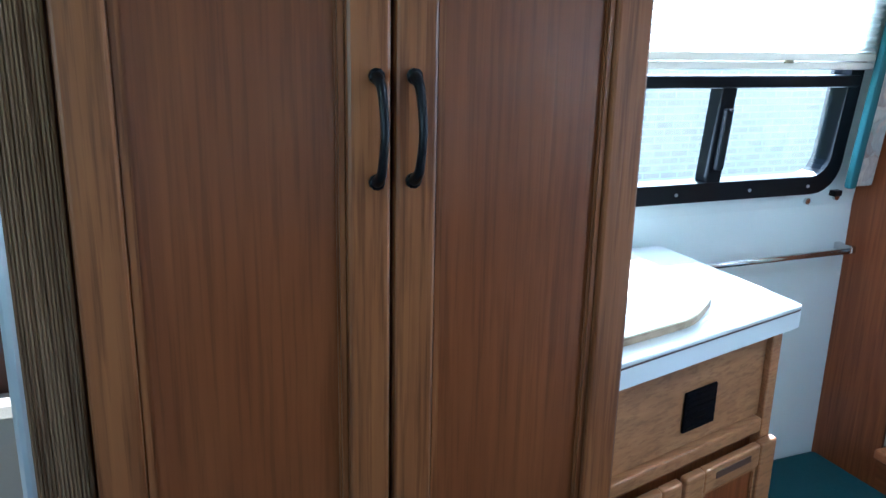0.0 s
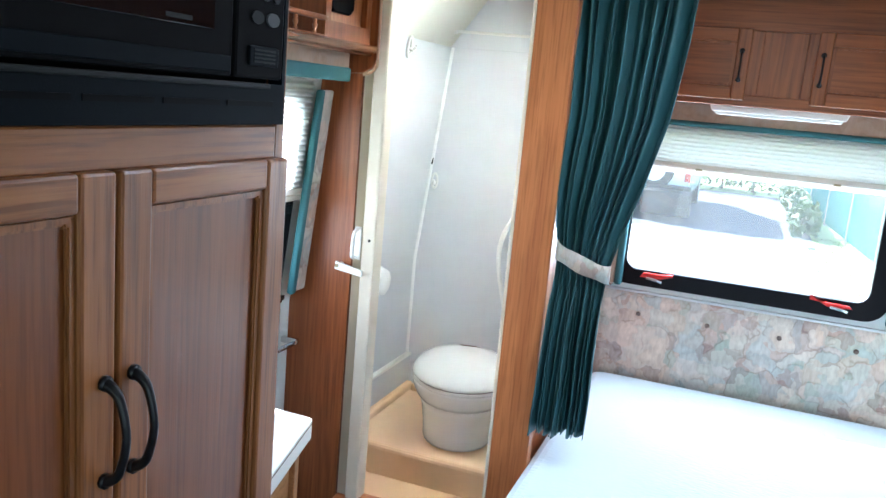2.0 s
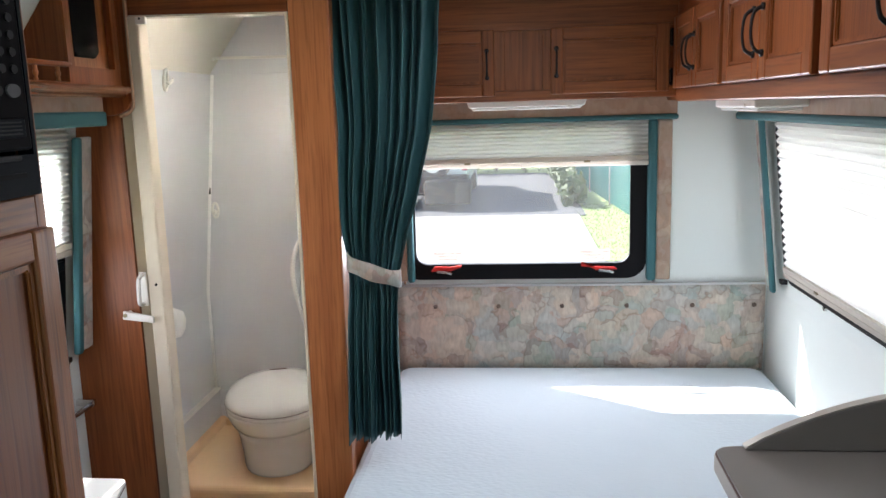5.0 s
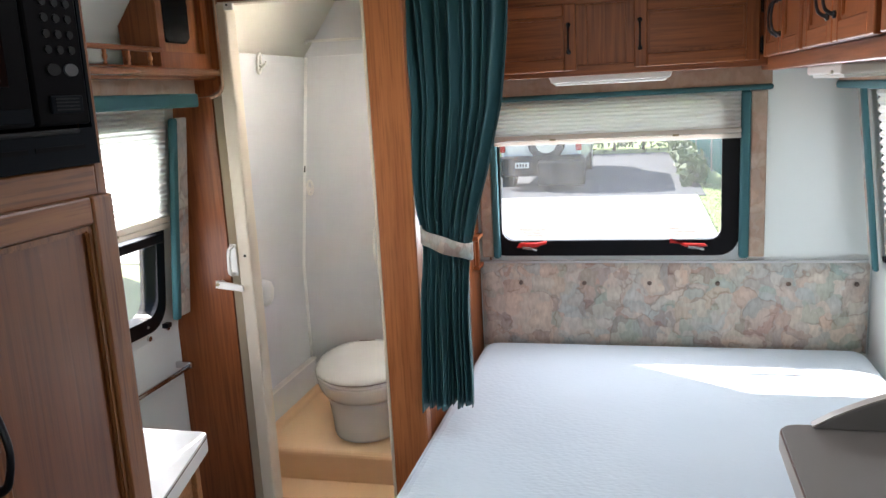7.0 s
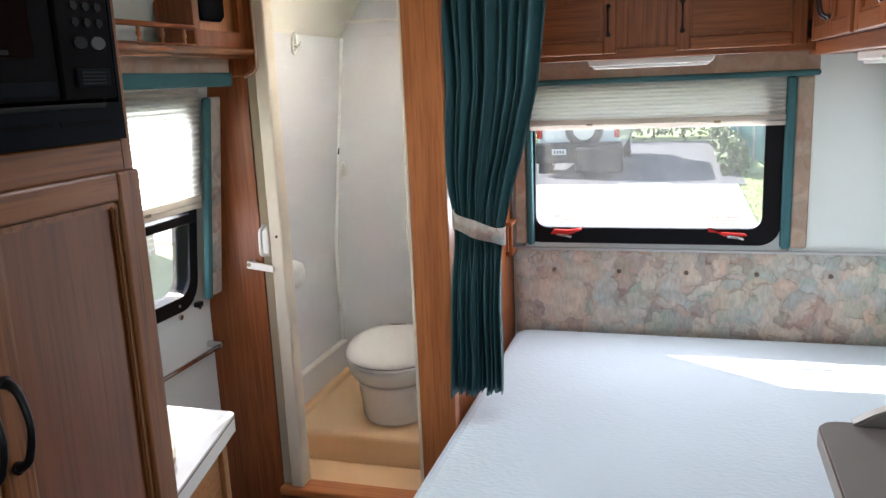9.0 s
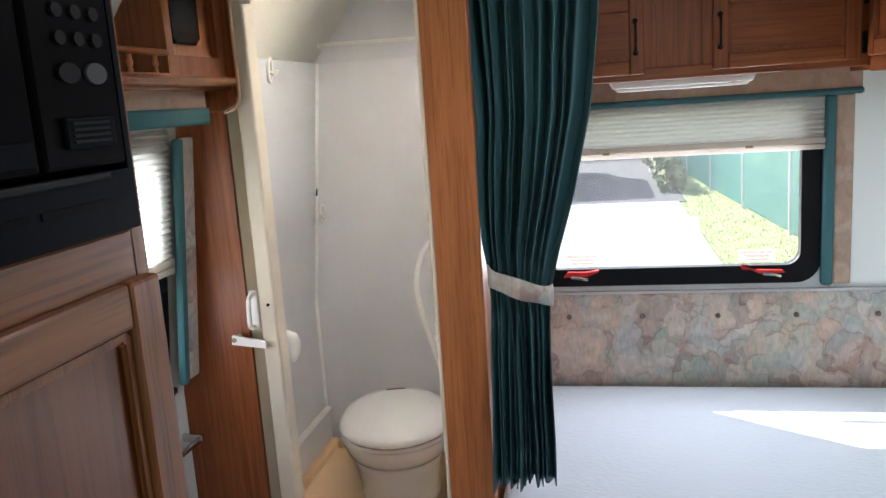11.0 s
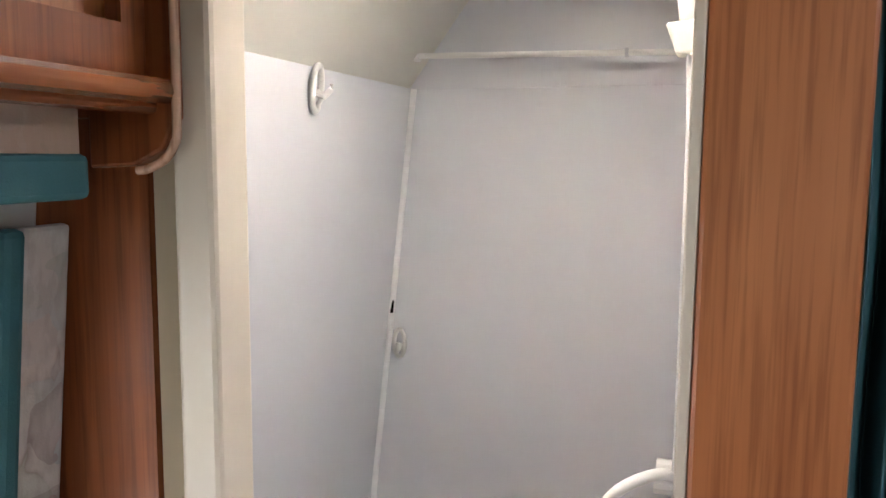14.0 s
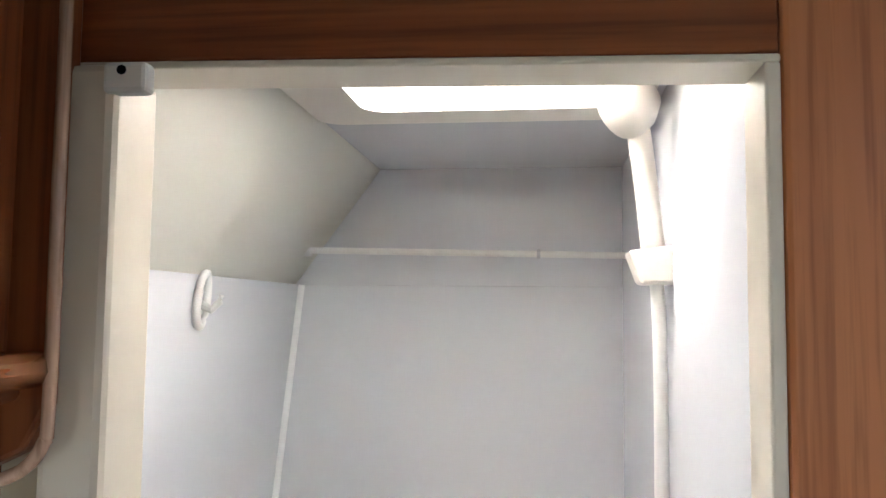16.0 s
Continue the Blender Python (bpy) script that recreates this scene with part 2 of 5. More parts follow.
def floral_mat(name, k=1.0, warm=0.0):
    """Faded printed cloth: overlapping peach, mauve, grey-blue and sage petals, brushed streaks and thin brown outlines."""
    m, nt, b = node_mat(name)
    v = coords(nt, shift=False)
    warp = add(nt, "ShaderNodeTexNoise", Scale=7.0, Detail=3.0, Roughness=0.6)
    nt.links.new(v, warp.inputs["Vector"])
    dv = nt.nodes.new("ShaderNodeMix")
    dv.data_type = "VECTOR"
    dv.inputs[0].default_value = 0.16
    nt.links.new(v, dv.inputs[4])
    nt.links.new(warp.outputs["Color"], dv.inputs[5])
    wv = dv.outputs[1]
    region = tex(nt, v, 4.2, 2, 0.5)
    c = ramp(nt, region, [(0.34, scaled((0.36, 0.42, 0.42), k)), (0.46, scaled((0.42, 0.44, 0.40), k)), (0.54, scaled((0.56, 0.45, 0.37), k)), (0.68, scaled((0.52, 0.40, 0.36), k))])
    for scale, share in ((11.5, 0.6), (21.0, 0.4)):
        petal = add(nt, "ShaderNodeTexVoronoi", Scale=scale)
        nt.links.new(wv, petal.inputs["Vector"])
        tint = ramp(nt, petal.outputs["Color"], [(0.15, scaled((0.29, 0.19, 0.17), k)), (0.32, scaled((0.62, 0.48, 0.38), k)), (0.5, scaled((0.33, 0.42, 0.44), k)), (0.66, scaled((0.68, 0.59, 0.51), k)), (0.85, scaled((0.28, 0.37, 0.31), k))])
        c = mixc(nt, share, c, tint)
        rim = ramp(nt, petal.outputs["Distance"], [(0.05, (1.0, 1.0, 1.0)), (0.55, (0.80, 0.78, 0.77))])
        c = mixc(nt, 0.75, c, rim, "MULTIPLY")
    streak = add(nt, "ShaderNodeTexNoise", Scale=1.0, Detail=3.0)
    mp = add(nt, "ShaderNodeMapping", Scale=(95.0, 95.0, 38.0))
    mp.inputs["Rotation"].default_value = (0.0, 0.7, 0.0)
    nt.links.new(v, mp.inputs[0])
    nt.links.new(mp.outputs[0], streak.inputs["Vector"])
    c = mixc(nt, 0.4, c, ramp(nt, streak.outputs[0], [(0.40, (0.70, 0.67, 0.65)), (0.56, (1.0, 1.0, 1.0))]), "MULTIPLY")
    cell = add(nt, "ShaderNodeTexVoronoi", Scale=11.5)
    cell.feature = "DISTANCE_TO_EDGE"
    nt.links.new(wv, cell.inputs["Vector"])
    line = ramp(nt, cell.outputs["Distance"], [(0.0, (0.42, 0.33, 0.30)), (0.025, (0.72, 0.67, 0.64)), (0.06, (1, 1, 1))])
    gate = ramp(nt, tex(nt, v, 12.0, 2), [(0.46, (0, 0, 0)), (0.58, (1, 1, 1))])
    c = mixc(nt, gate, c, mixc(nt, 0.55, c, line, "MULTIPLY"))
    if warm:
        c = mixc(nt, warm, c, (0.46 * k, 0.29 * k, 0.19 * k))
    nt.links.new(c, b.inputs["Base Color"])
    b.inputs["Roughness"].default_value = 0.8
    weave = tex(nt, v, 500.0, 2)
    bump(nt, b, weave, 0.35, 0.001)
    return m


def glass_mat(name, tint=(1, 1, 1), rough=0.0):
    m, nt, b = node_mat(name)
    b.inputs["Base Color"].default_value = (*tint, 1)
    b.inputs["Transmission Weight"].default_value, b.inputs["Roughness"].default_value, b.inputs["IOR"].default_value = 1.0, rough, 1.45
    return m


def pane_mat():
    """Thin window glass with an uneven translucent veil that puts haze over the view."""
    m, nt, b = node_mat("hazy_window_glass")
    clear = add(nt, "ShaderNodeBsdfTransparent", Color=(0.93, 0.96, 0.95, 1))
    gloss = add(nt, "ShaderNodeBsdfGlossy", Roughness=0.02)
    mx = add(nt, "ShaderNodeMixShader", Fac=0.035)
    nt.links.new(clear.outputs[0], mx.inputs[1])
    nt.links.new(gloss.outputs[0], mx.inputs[2])
    veil = add(nt, "ShaderNodeBsdfTranslucent", Color=(0.9, 0.9, 0.9, 1))
    n = tex(nt, coords(nt), 38.0, 5, 0.7)
    mr = add(nt, "ShaderNodeMapRange")
    mr.inputs[1].default_value, mr.inputs[2].default_value, mr.inputs[3].default_value, mr.inputs[4].default_value = 0.3, 0.75, 0.02, 0.06
    nt.links.new(n, mr.inputs[0])
    mx2 = nt.nodes.new("ShaderNodeMixShader")
    nt.links.new(mr.outputs[0], mx2.inputs[0])
    nt.links.new(mx.outputs[0], mx2.inputs[1])
    nt.links.new(veil.outputs[0], mx2.inputs[2])
    nt.links.new(mx2.outputs[0], nt.nodes["Material Output"].inputs[0])
    return m


def brick_mat():
    m, nt, b = node_mat("pale_brick")
    tc = nt.nodes.new("ShaderNodeTexCoord")
    axes, mp = nt.nodes.new("ShaderNodeSeparateXYZ"), nt.nodes.new("ShaderNodeCombineXYZ")
    nt.links.new(tc.outputs["Object"], axes.inputs[0])
    nt.links.new(axes.outputs[1], mp.inputs[0])
    nt.links.new(axes.outputs[2], mp.inputs[1])
    br = add(nt, "ShaderNodeTexBrick", Color1=(0.50, 0.36, 0.31, 1), Color2=(0.42, 0.29, 0.25, 1), Mortar=(0.66, 0.63, 0.6, 1), Scale=1.0)
    br.inputs["Brick Width"].default_value, br.inputs["Row Height"].default_value, br.inputs["Mortar Size"].default_value = 0.22, 0.075, 0.008
    nt.links.new(mp.outputs[0], br.inputs["Vector"])
    nt.links.new(br.outputs["Color"], b.inputs["Base Color"])
    b.inputs["Roughness"].default_value = 0.9
    bump(nt, b, br.outputs["Fac"], -0.5, 0.01)
    return m


SHEET, FLORAL, FLORALB, PANE, BRICK = sheet_mat(), floral_mat("faded_floral_cloth", 1.38), floral_mat("brown_floral_cloth", 0.9, 0.6), pane_mat(), brick_mat()
TIECLOTH = floral_mat("pale_floral_tie_cloth", 1.3)
FLORALT = floral_mat("tan_floral_cloth", 1.0, 0.5)
# button colour darkened to carry the shade of the tuft dimples
BUTTON = plain("dimple_shade_cloth", (0.16, 0.12, 0.10), 0.8, 0.15)
LAWN = plain("sunlit_lawn", (0.29, 0.37, 0.15), 0.85, 0.3, 1.1, 16, 0.2, dist=0.01)
GLOSSWOOD = oak("varnished_moulding", 1, (0.27, 0.095, 0.04), (0.42, 0.165, 0.075), 0.13, 1.0, 0.25, 1.0)
FRESNEL = glass_mat("ribbed_clear_lens", (0.93, 0.95, 0.95), 0.12)

# ---- shape helpers ----


def box(x0, x1, y0, y1, z0, z1, bev=0.0, bm=None, seg=2):
    """A box, with rounded edges where bev is given, added to bm or to a new mesh."""
    b = bmesh.new()
    bmesh.ops.create_cube(b, size=1)
    for v in b.verts:
        v.co = (x0 + (v.co.x + 0.5) * (x1 - x0), y0 + (v.co.y + 0.5) * (y1 - y0), z0 + (v.co.z + 0.5) * (z1 - z0))
    if bev:
        bmesh.ops.bevel(b, geom=b.edges[:], offset=min(bev, 0.45 * min(abs(x1 - x0), abs(y1 - y0), abs(z1 - z0))), segments=seg, affect="EDGES", profile=0.5)
    return joined(b, bm)


def joined(b, bm):
    if bm is None:
        bmesh.ops.recalc_face_normals(b, faces=b.faces[:])
        return b
    me = bpy.data.meshes.new("tmp")
    bmesh.ops.recalc_face_normals(b, faces=b.faces[:])
    b.to_mesh(me)
    b.free()
    bm.from_mesh(me)
    bpy.data.meshes.remove(me)
    return bm


def prism(pts, axis, a, b_, bev=0.0, bm=None, seg=2):
    """A polygon (u, w) swept along an axis from a to b_: axis x takes (y, z), y takes (x, z), z takes (x, y)."""
    def at(p, d):
        return {"x": (d, p[0], p[1]), "y": (p[0], d, p[1]), "z": (p[0], p[1], d)}[axis]
    b = bmesh.new()
    lo, hi = [b.verts.new(at(p, a)) for p in pts], [b.verts.new(at(p, b_)) for p in pts]
    b.faces.new(lo), b.faces.new(hi[::-1])
    n = len(pts)
    for i in range(n):
        b.faces.new((lo[i], lo[(i + 1) % n], hi[(i + 1) % n], hi[i]))
    if bev:
        bmesh.ops.recalc_face_normals(b, faces=b.faces[:])
        bmesh.ops.bevel(b, geom=[e for e in b.edges if len(e.link_faces) == 2 and e.calc_face_angle() > 0.6], offset=bev, segments=seg, affect="EDGES", profile=0.5)
    return joined(b, bm)


def tube(path, r, bm=None, n=10, flat=1.0):
    """A round rod along a path of points; r is a radius or one for each point."""
    b = bmesh.new()
    path = [Vector(p) for p in path]
    rings, up = [], Vector((0.13, 0.29, 0.95))
    for i, p in enumerate(path):
        d = (path[min(i + 1, len(path) - 1)] - path[max(i - 1, 0)]).normalized()
        s = d.cross(up)
        if s.length < 0.15:
            s = d.cross(Vector((1, 0.2, 0)))
        s.normalize()
        t = s.cross(d)
        rr = r[i] if isinstance(r, (list, tuple)) else r
        rings.append([b.verts.new(p + s * rr * math.cos(a) + t * rr * flat * math.sin(a)) for a in [2 * math.pi * k / n for k in range(n)]])
    for q, w in zip(rings, rings[1:]):
        for k in range(n):
            b.faces.new((q[k], q[(k + 1) % n], w[(k + 1) % n], w[k]))
    b.faces.new(rings[0][::-1]), b.faces.new(rings[-1])
    return joined(b, bm)


def bend(pts, n=6):
    """A smooth path through the points."""
    pts, out = [Vector(p) for p in pts], []
    for i in range(len(pts) - 1):
        p0, p1, p2, p3 = pts[max(i - 1, 0)], pts[i], pts[i + 1], pts[min(i + 2, len(pts) - 1)]
        for k in range(n):
            t = k / n
            out.append(0.5 * ((2 * p1) + (p2 - p0) * t + (2 * p0 - 5 * p1 + 4 * p2 - p3) * t * t + (3 * p1 - p0 - 3 * p2 + p3) * t ** 3))
    return out + [pts[-1]]


def lathe(profile, c, bm=None, n=16, sx=1.0, sy=1.0):
    """Rings (radius, z) turned round the vertical through c."""
    b = bmesh.new()
    rings = [[b.verts.new((c[0] + r * sx * math.cos(2 * math.pi * k / n), c[1] + r * sy * math.sin(2 * math.pi * k / n), c[2] + z)) for k in range(n)] for r, z in profile]
    for q, w in zip(rings, rings[1:]):
        for k in range(n):
            b.faces.new((q[k], q[(k + 1) % n], w[(k + 1) % n], w[k]))
    b.faces.new(rings[0][::-1]), b.faces.new(rings[-1])
    return joined(b, bm)


def rrect(u0, u1, w0, w1, r, n=6):
    """The outline of a rectangle with round corners."""
    out = []
    for cx, cy, a0 in ((u1 - r, w1 - r, 0), (u0 + r, w1 - r, 90), (u0 + r, w0 + r, 180), (u1 - r, w0 + r, 270)):
        out += [(cx + r * math.cos(radians(a0 + 90 * k / n)), cy + r * math.sin(radians(a0 + 90 * k / n))) for k in range(n + 1)]
    return out


def ring(outer, inner, axis, a, b_, bm=None):
    """A frame between two outlines of equal count, swept along an axis."""
    def at(p, d):
        return {"x": (d, p[0], p[1]), "y": (p[0], d, p[1]), "z": (p[0], p[1], d)}[axis]
    b = bmesh.new()
    n = len(outer)
    vs = [[b.verts.new(at(p, d)) for p in o] for o, d in ((outer, a), (inner, a), (inner, b_), (outer, b_))]
    for q, w in zip(vs, vs[1:] + vs[:1]):
        for k in range(n):
            b.faces.new((q[k], q[(k + 1) % n], w[(k + 1) % n], w[k]))
    return joined(b, bm)


LEFT_PROFILE = ((-1.0, -0.680), (0.95, -0.680), (1.80, -0.592), (2.02, -0.43), (2.3, -0.22))


def xl(z):
    """The inner face of the side wall that carries the galley, at a height."""
    for (z0, x0), (z1, x1) in zip(LEFT_PROFILE, LEFT_PROFILE[1:]):
        if z <= z1:
            return x0 + (x1 - x0) * (z - z0) / (z1 - z0)
    return x1


def xr(z):
    return 0.875 - xl(z)


def on_left(bm):
    """Turns x measured inward from the galley wall into world x."""
    for v in bm.verts:
        v.co.x += xl(v.co.z)
    return bm


def on_right(bm):
    for v in bm.verts:
        v.co.x = xr(v.co.z) - v.co.x
    bmesh.ops.recalc_face_normals(bm, faces=bm.faces[:])
    return bm


def base_of(ob):
    p = Vector((0, 0, 0))
    while ob is not None:
        p += ob.location
        ob = ob.parent
    return p


def lettering(text, size, turn, at, depth=0.0006):
    """Raised letters in the built-in font as a mesh in world coordinates."""
    cv = bpy.data.curves.new("letters", "FONT")
    cv.body, cv.size, cv.extrude, cv.align_x, cv.resolution_u = text, size, depth, "CENTER", 2
    ob = bpy.data.objects.new("letters", cv)
    me = bpy.data.meshes.new_from_object(ob)
    b = bmesh.new()
    b.from_mesh(me)
    b.transform(Matrix.Translation(at) @ turn.to_matrix().to_4x4())
    bpy.data.objects.remove(ob)
    bpy.data.curves.remove(cv)
    bpy.data.meshes.remove(me)
    return b


def part(name, bm, material, parent=None, label="", smooth=False):
    """Links a mesh in world coordinates as one object, under a thing or part."""
    me = bpy.data.meshes.new(name)
    off = base_of(parent)
    for v in bm.verts:
        v.co -= off
    bm.to_mesh(me)
    bm.free()
    me.materials.append(material)
    if smooth:
        me.polygons.foreach_set("use_smooth", [True] * len(me.polygons))
    ob = new(name, me)
    ob.parent = parent
    return tagged(ob, label)


def thing(name, at, label, category, group=""):
    ob = new(name)
    ob.location = at
    ob.empty_display_size = 0.05
    return tagged(ob, label, category, group)


def setting(name, bm, material, label="", smooth=False):
    return tagged(part(name, bm, material, None, label, smooth), label, "", "", "structure")


def single(name, bm, material, label, category, at=None, group="", smooth=False):
    """A thing of one mesh, with its origin at its base."""
    if at is None:
        xs, ys, zs = zip(*[v.co for v in bm.verts])
        at = ((min(xs) + max(xs)) / 2, (min(ys) + max(ys)) / 2, min(zs))
    me = bpy.data.meshes.new(name)
    for v in bm.verts:
        v.co -= Vector(at)
    bm.to_mesh(me)
    bm.free()
    me.materials.append(material)
    if smooth:
        me.polygons.foreach_set("use_smooth", [True] * len(me.polygons))
    ob = new(name, me)
    ob.location = at
    return tagged(ob, label, category, group)


# ---- the shell ----
floor_bm = box(-0.72, 1.6, -2.7, 3.05, -0.06, 0.0)
setting("floor", floor_bm, CARPET, "teal carpeted floor")


def wall_strips(bm, u0, u1, zs, side):
    """A side wall with its lean, 4 cm thick, from u0 to u1 along the room."""
    for z0, z1 in zip(zs, zs[1:]):
        prof = [(0, z0), (0, z1), (-0.04, z1), (-0.04, z0)]
        on = on_left if side == "l" else on_right
        joined(on(prism(prof, "y", u0, u1)), bm)
    bmesh.ops.remove_doubles(bm, verts=bm.verts[:], dist=0.0005)
    return bm


Z_ALL = (0.0, 0.95, 1.80, 2.02)
b = bmesh.new()
wall_strips(b, -2.7, -0.16, Z_ALL, "l")
wall_strips(b, -0.16, 0.37, (0.0, 0.95, 1.0), "l")
wall_strips(b, -0.16, 0.37, (1.185, 1.80, 2.02), "l")
wall_strips(b, 0.37, 1.15, Z_ALL, "l")
wall_strips(b, 1.15, 1.91, (0.0, 0.95, 1.01), "l")
wall_strips(b, 1.15, 1.91, (1.58, 1.80, 2.02), "l")
wall_strips(b, 1.91, 3.05, Z_ALL, "l")
setting("wall_galley_side", b, WALLP, "white vinyl side wall leaning inward")
b = bmesh.new()
wall_strips(b, -2.7, -1.3, Z_ALL, "r")
# unseen opening added for the side fill
wall_strips(b, -1.3, -0.2, (0.0, 0.95, 1.02), "r")
wall_strips(b, -1.3, -0.2, (1.58, 1.80, 2.02), "r")
wall_strips(b, -0.2, 1.5, Z_ALL, "r")
wall_strips(b, 1.5, 2.72, (0.0, 0.95, 1.04), "r")
wall_strips(b, 1.5, 2.72, (1.57, 1.80, 2.02), "r")
wall_strips(b, 2.72, 3.05, Z_ALL, "r")
setting("wall_bed_side", b, WALLP, "white vinyl side wall beside the bed")
# rear wall with its window opening
b = box(-0.72, 0.16, 3.0, 3.04, 0, 2.02)
for a in ((1.07, 1.6, 0, 2.02), (0.16, 1.07, 0, 1.0), (0.16, 1.07, 1.6, 2.02)):
    box(a[0], a[1], 3.0, 3.04, a[2], a[3], bm=b)
setting("wall_rear", b, WALLP, "white vinyl rear wall")
# unseen front wall, its opening added for the front fill
b = box(-0.72, -0.3, -2.7, -2.66, 0, 2.02)
for a in ((1.2, 1.6, 0, 2.02), (-0.3, 1.2, 0, 1.0), (-0.3, 1.2, 1.7, 2.02)):
    box(a[0], a[1], -2.7, -2.66, a[2], a[3], bm=b)
setting("wall_front", b, WALLP, "unseen front wall round the opening for the fill")
# ceiling left open at the bath skylight and at the unseen, added roof vent
b = box(-0.6, 1.5, -2.7, 1.3, 2.02, 2.06)
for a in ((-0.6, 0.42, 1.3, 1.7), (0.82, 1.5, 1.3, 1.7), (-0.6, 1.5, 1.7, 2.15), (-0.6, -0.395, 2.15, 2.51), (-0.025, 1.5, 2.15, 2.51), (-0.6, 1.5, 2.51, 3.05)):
    box(a[0], a[1], a[2], a[3], 2.02, 2.06, bm=b)
setting("ceiling", b, CEILM, "off-white ceiling panel")

# unseen vent added over the bed; the lid keeps sun off the cabinets
rv = thing("added_roof_vent", (0.62, 1.5, 2.02), "unseen white roof vent, added, with an opaque lid against the sun", "roof vent")
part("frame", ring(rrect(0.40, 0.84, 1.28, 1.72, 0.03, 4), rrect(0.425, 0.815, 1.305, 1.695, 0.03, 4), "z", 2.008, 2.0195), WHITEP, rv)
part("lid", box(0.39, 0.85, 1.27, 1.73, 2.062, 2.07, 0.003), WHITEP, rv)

# ---- outside ----
GZ = -0.5
b = bmesh.new()
g = [[b.verts.new((x, y, GZ)) for x in (-400, -60, -8, -2.9, 1.55, 3.0, 60, 400)] for y in (-400, -40, 3, 15, 26, 60, 400)]
for r0, r1 in zip(g, g[1:]):
    for k in range(7):
        b.faces.new((r0[k], r0[k + 1], r1[k + 1], r1[k]))
setting("ground", b, LAWN, "short green lawn")
setting("driveway", box(-2.1, 1.76, 3.4, 15.3, GZ - 0.1, GZ + 0.03, 0.01), CONCRETE, "sunlit pale concrete driveway")
setting("neighbour_driveway", box(-11.8, -4.8, 9.4, 15.55, GZ - 0.1, GZ + 0.025, 0.01), CONCRETE, "pale concrete drive beside the house")
setting("road", box(-40, 1.9, 15.3, 25, GZ - 0.1, GZ + 0.02), ASPHALT, "grey asphalt street")


def hedge(x0, x1, y0, y1, h, n, seed):
    rnd = random.Random(seed)
    t = thing("hedge", ((x0 + x1) / 2, y0, GZ), "uneven dark green hedge across the street", "hedge")
    for i in range(int((x1 - x0) / 0.9)):
        x = x0 + 0.4 + i * 0.9
        part("stem", tube([(x, (y0 + y1) / 2, GZ), (x + rnd.uniform(-0.1, 0.1), (y0 + y1) / 2, GZ + h * 0.7)], [0.05, 0.015], None, 6), BARK, t)
    vs, fs = [], []
    for _ in range(n):
        x, y = rnd.uniform(x0, x1), rnd.uniform(y0, y1)
        top = h * (0.8 + 0.25 * noise.noise((x * 0.7, y, seed)))
        z = GZ + top * rnd.random() ** 0.6
        s = rnd.uniform(0.05, 0.13)
        a = Vector((rnd.gauss(0, 1), rnd.gauss(0, 1), rnd.gauss(0, 1))).normalized() * s
        c = a.orthogonal().normalized() * s * 0.6
        p, k = Vector((x, y, z)), len(vs)
        vs += [p - a, p + c, p + a, p - c]
        fs.append((k, k + 1, k + 2, k + 3))
    me = bpy.data.meshes.new("foliage")
    me.from_pydata([tuple(v - t.location) for v in vs], [], fs)
    me.materials.append(LEAF)
    ob = new("foliage", me)
    ob.parent = t
    tagged(ob, "", "", "", "stuff")


hedge(-14, 3, 25.2, 27.5, 2.3, 12000, 3)
hedge(1.55, 2.0, 16.5, 25, 0.7, 2500, 5)

# grass tufts beside the drive
rnd = random.Random(11)
vs, fs = [], []
for _ in range(7000):
    x, y = rnd.uniform(1.72, 2.9), rnd.uniform(4.5, 17)
    h, w, a = rnd.uniform(0.015, 0.045), rnd.uniform(0.004, 0.010), rnd.uniform(0, 6.28)
    dx, dy, k = math.cos(a) * w, math.sin(a) * w, len(vs)
    vs += [(x - dx, y - dy, GZ), (x + dx, y + dy, GZ), (x + rnd.uniform(-0.04, 0.04), y + rnd.uniform(-0.04, 0.04), GZ + h)]
    fs.append((k, k + 1, k + 2))
me = bpy.data.meshes.new("grass")
me.from_pydata(vs, [], fs)
me.materials.append(GRASS)
tagged(new("grass", me), "green grass strip beside the drive", "grass", "", "stuff")

# chain fence with teal mesh
fence = thing("fence", (2.9, 11.0, GZ), "chain-link fence with teal privacy mesh and steel posts", "fence")
fx = lambda y: 2.95 - 0.071 * (y - 11.0)
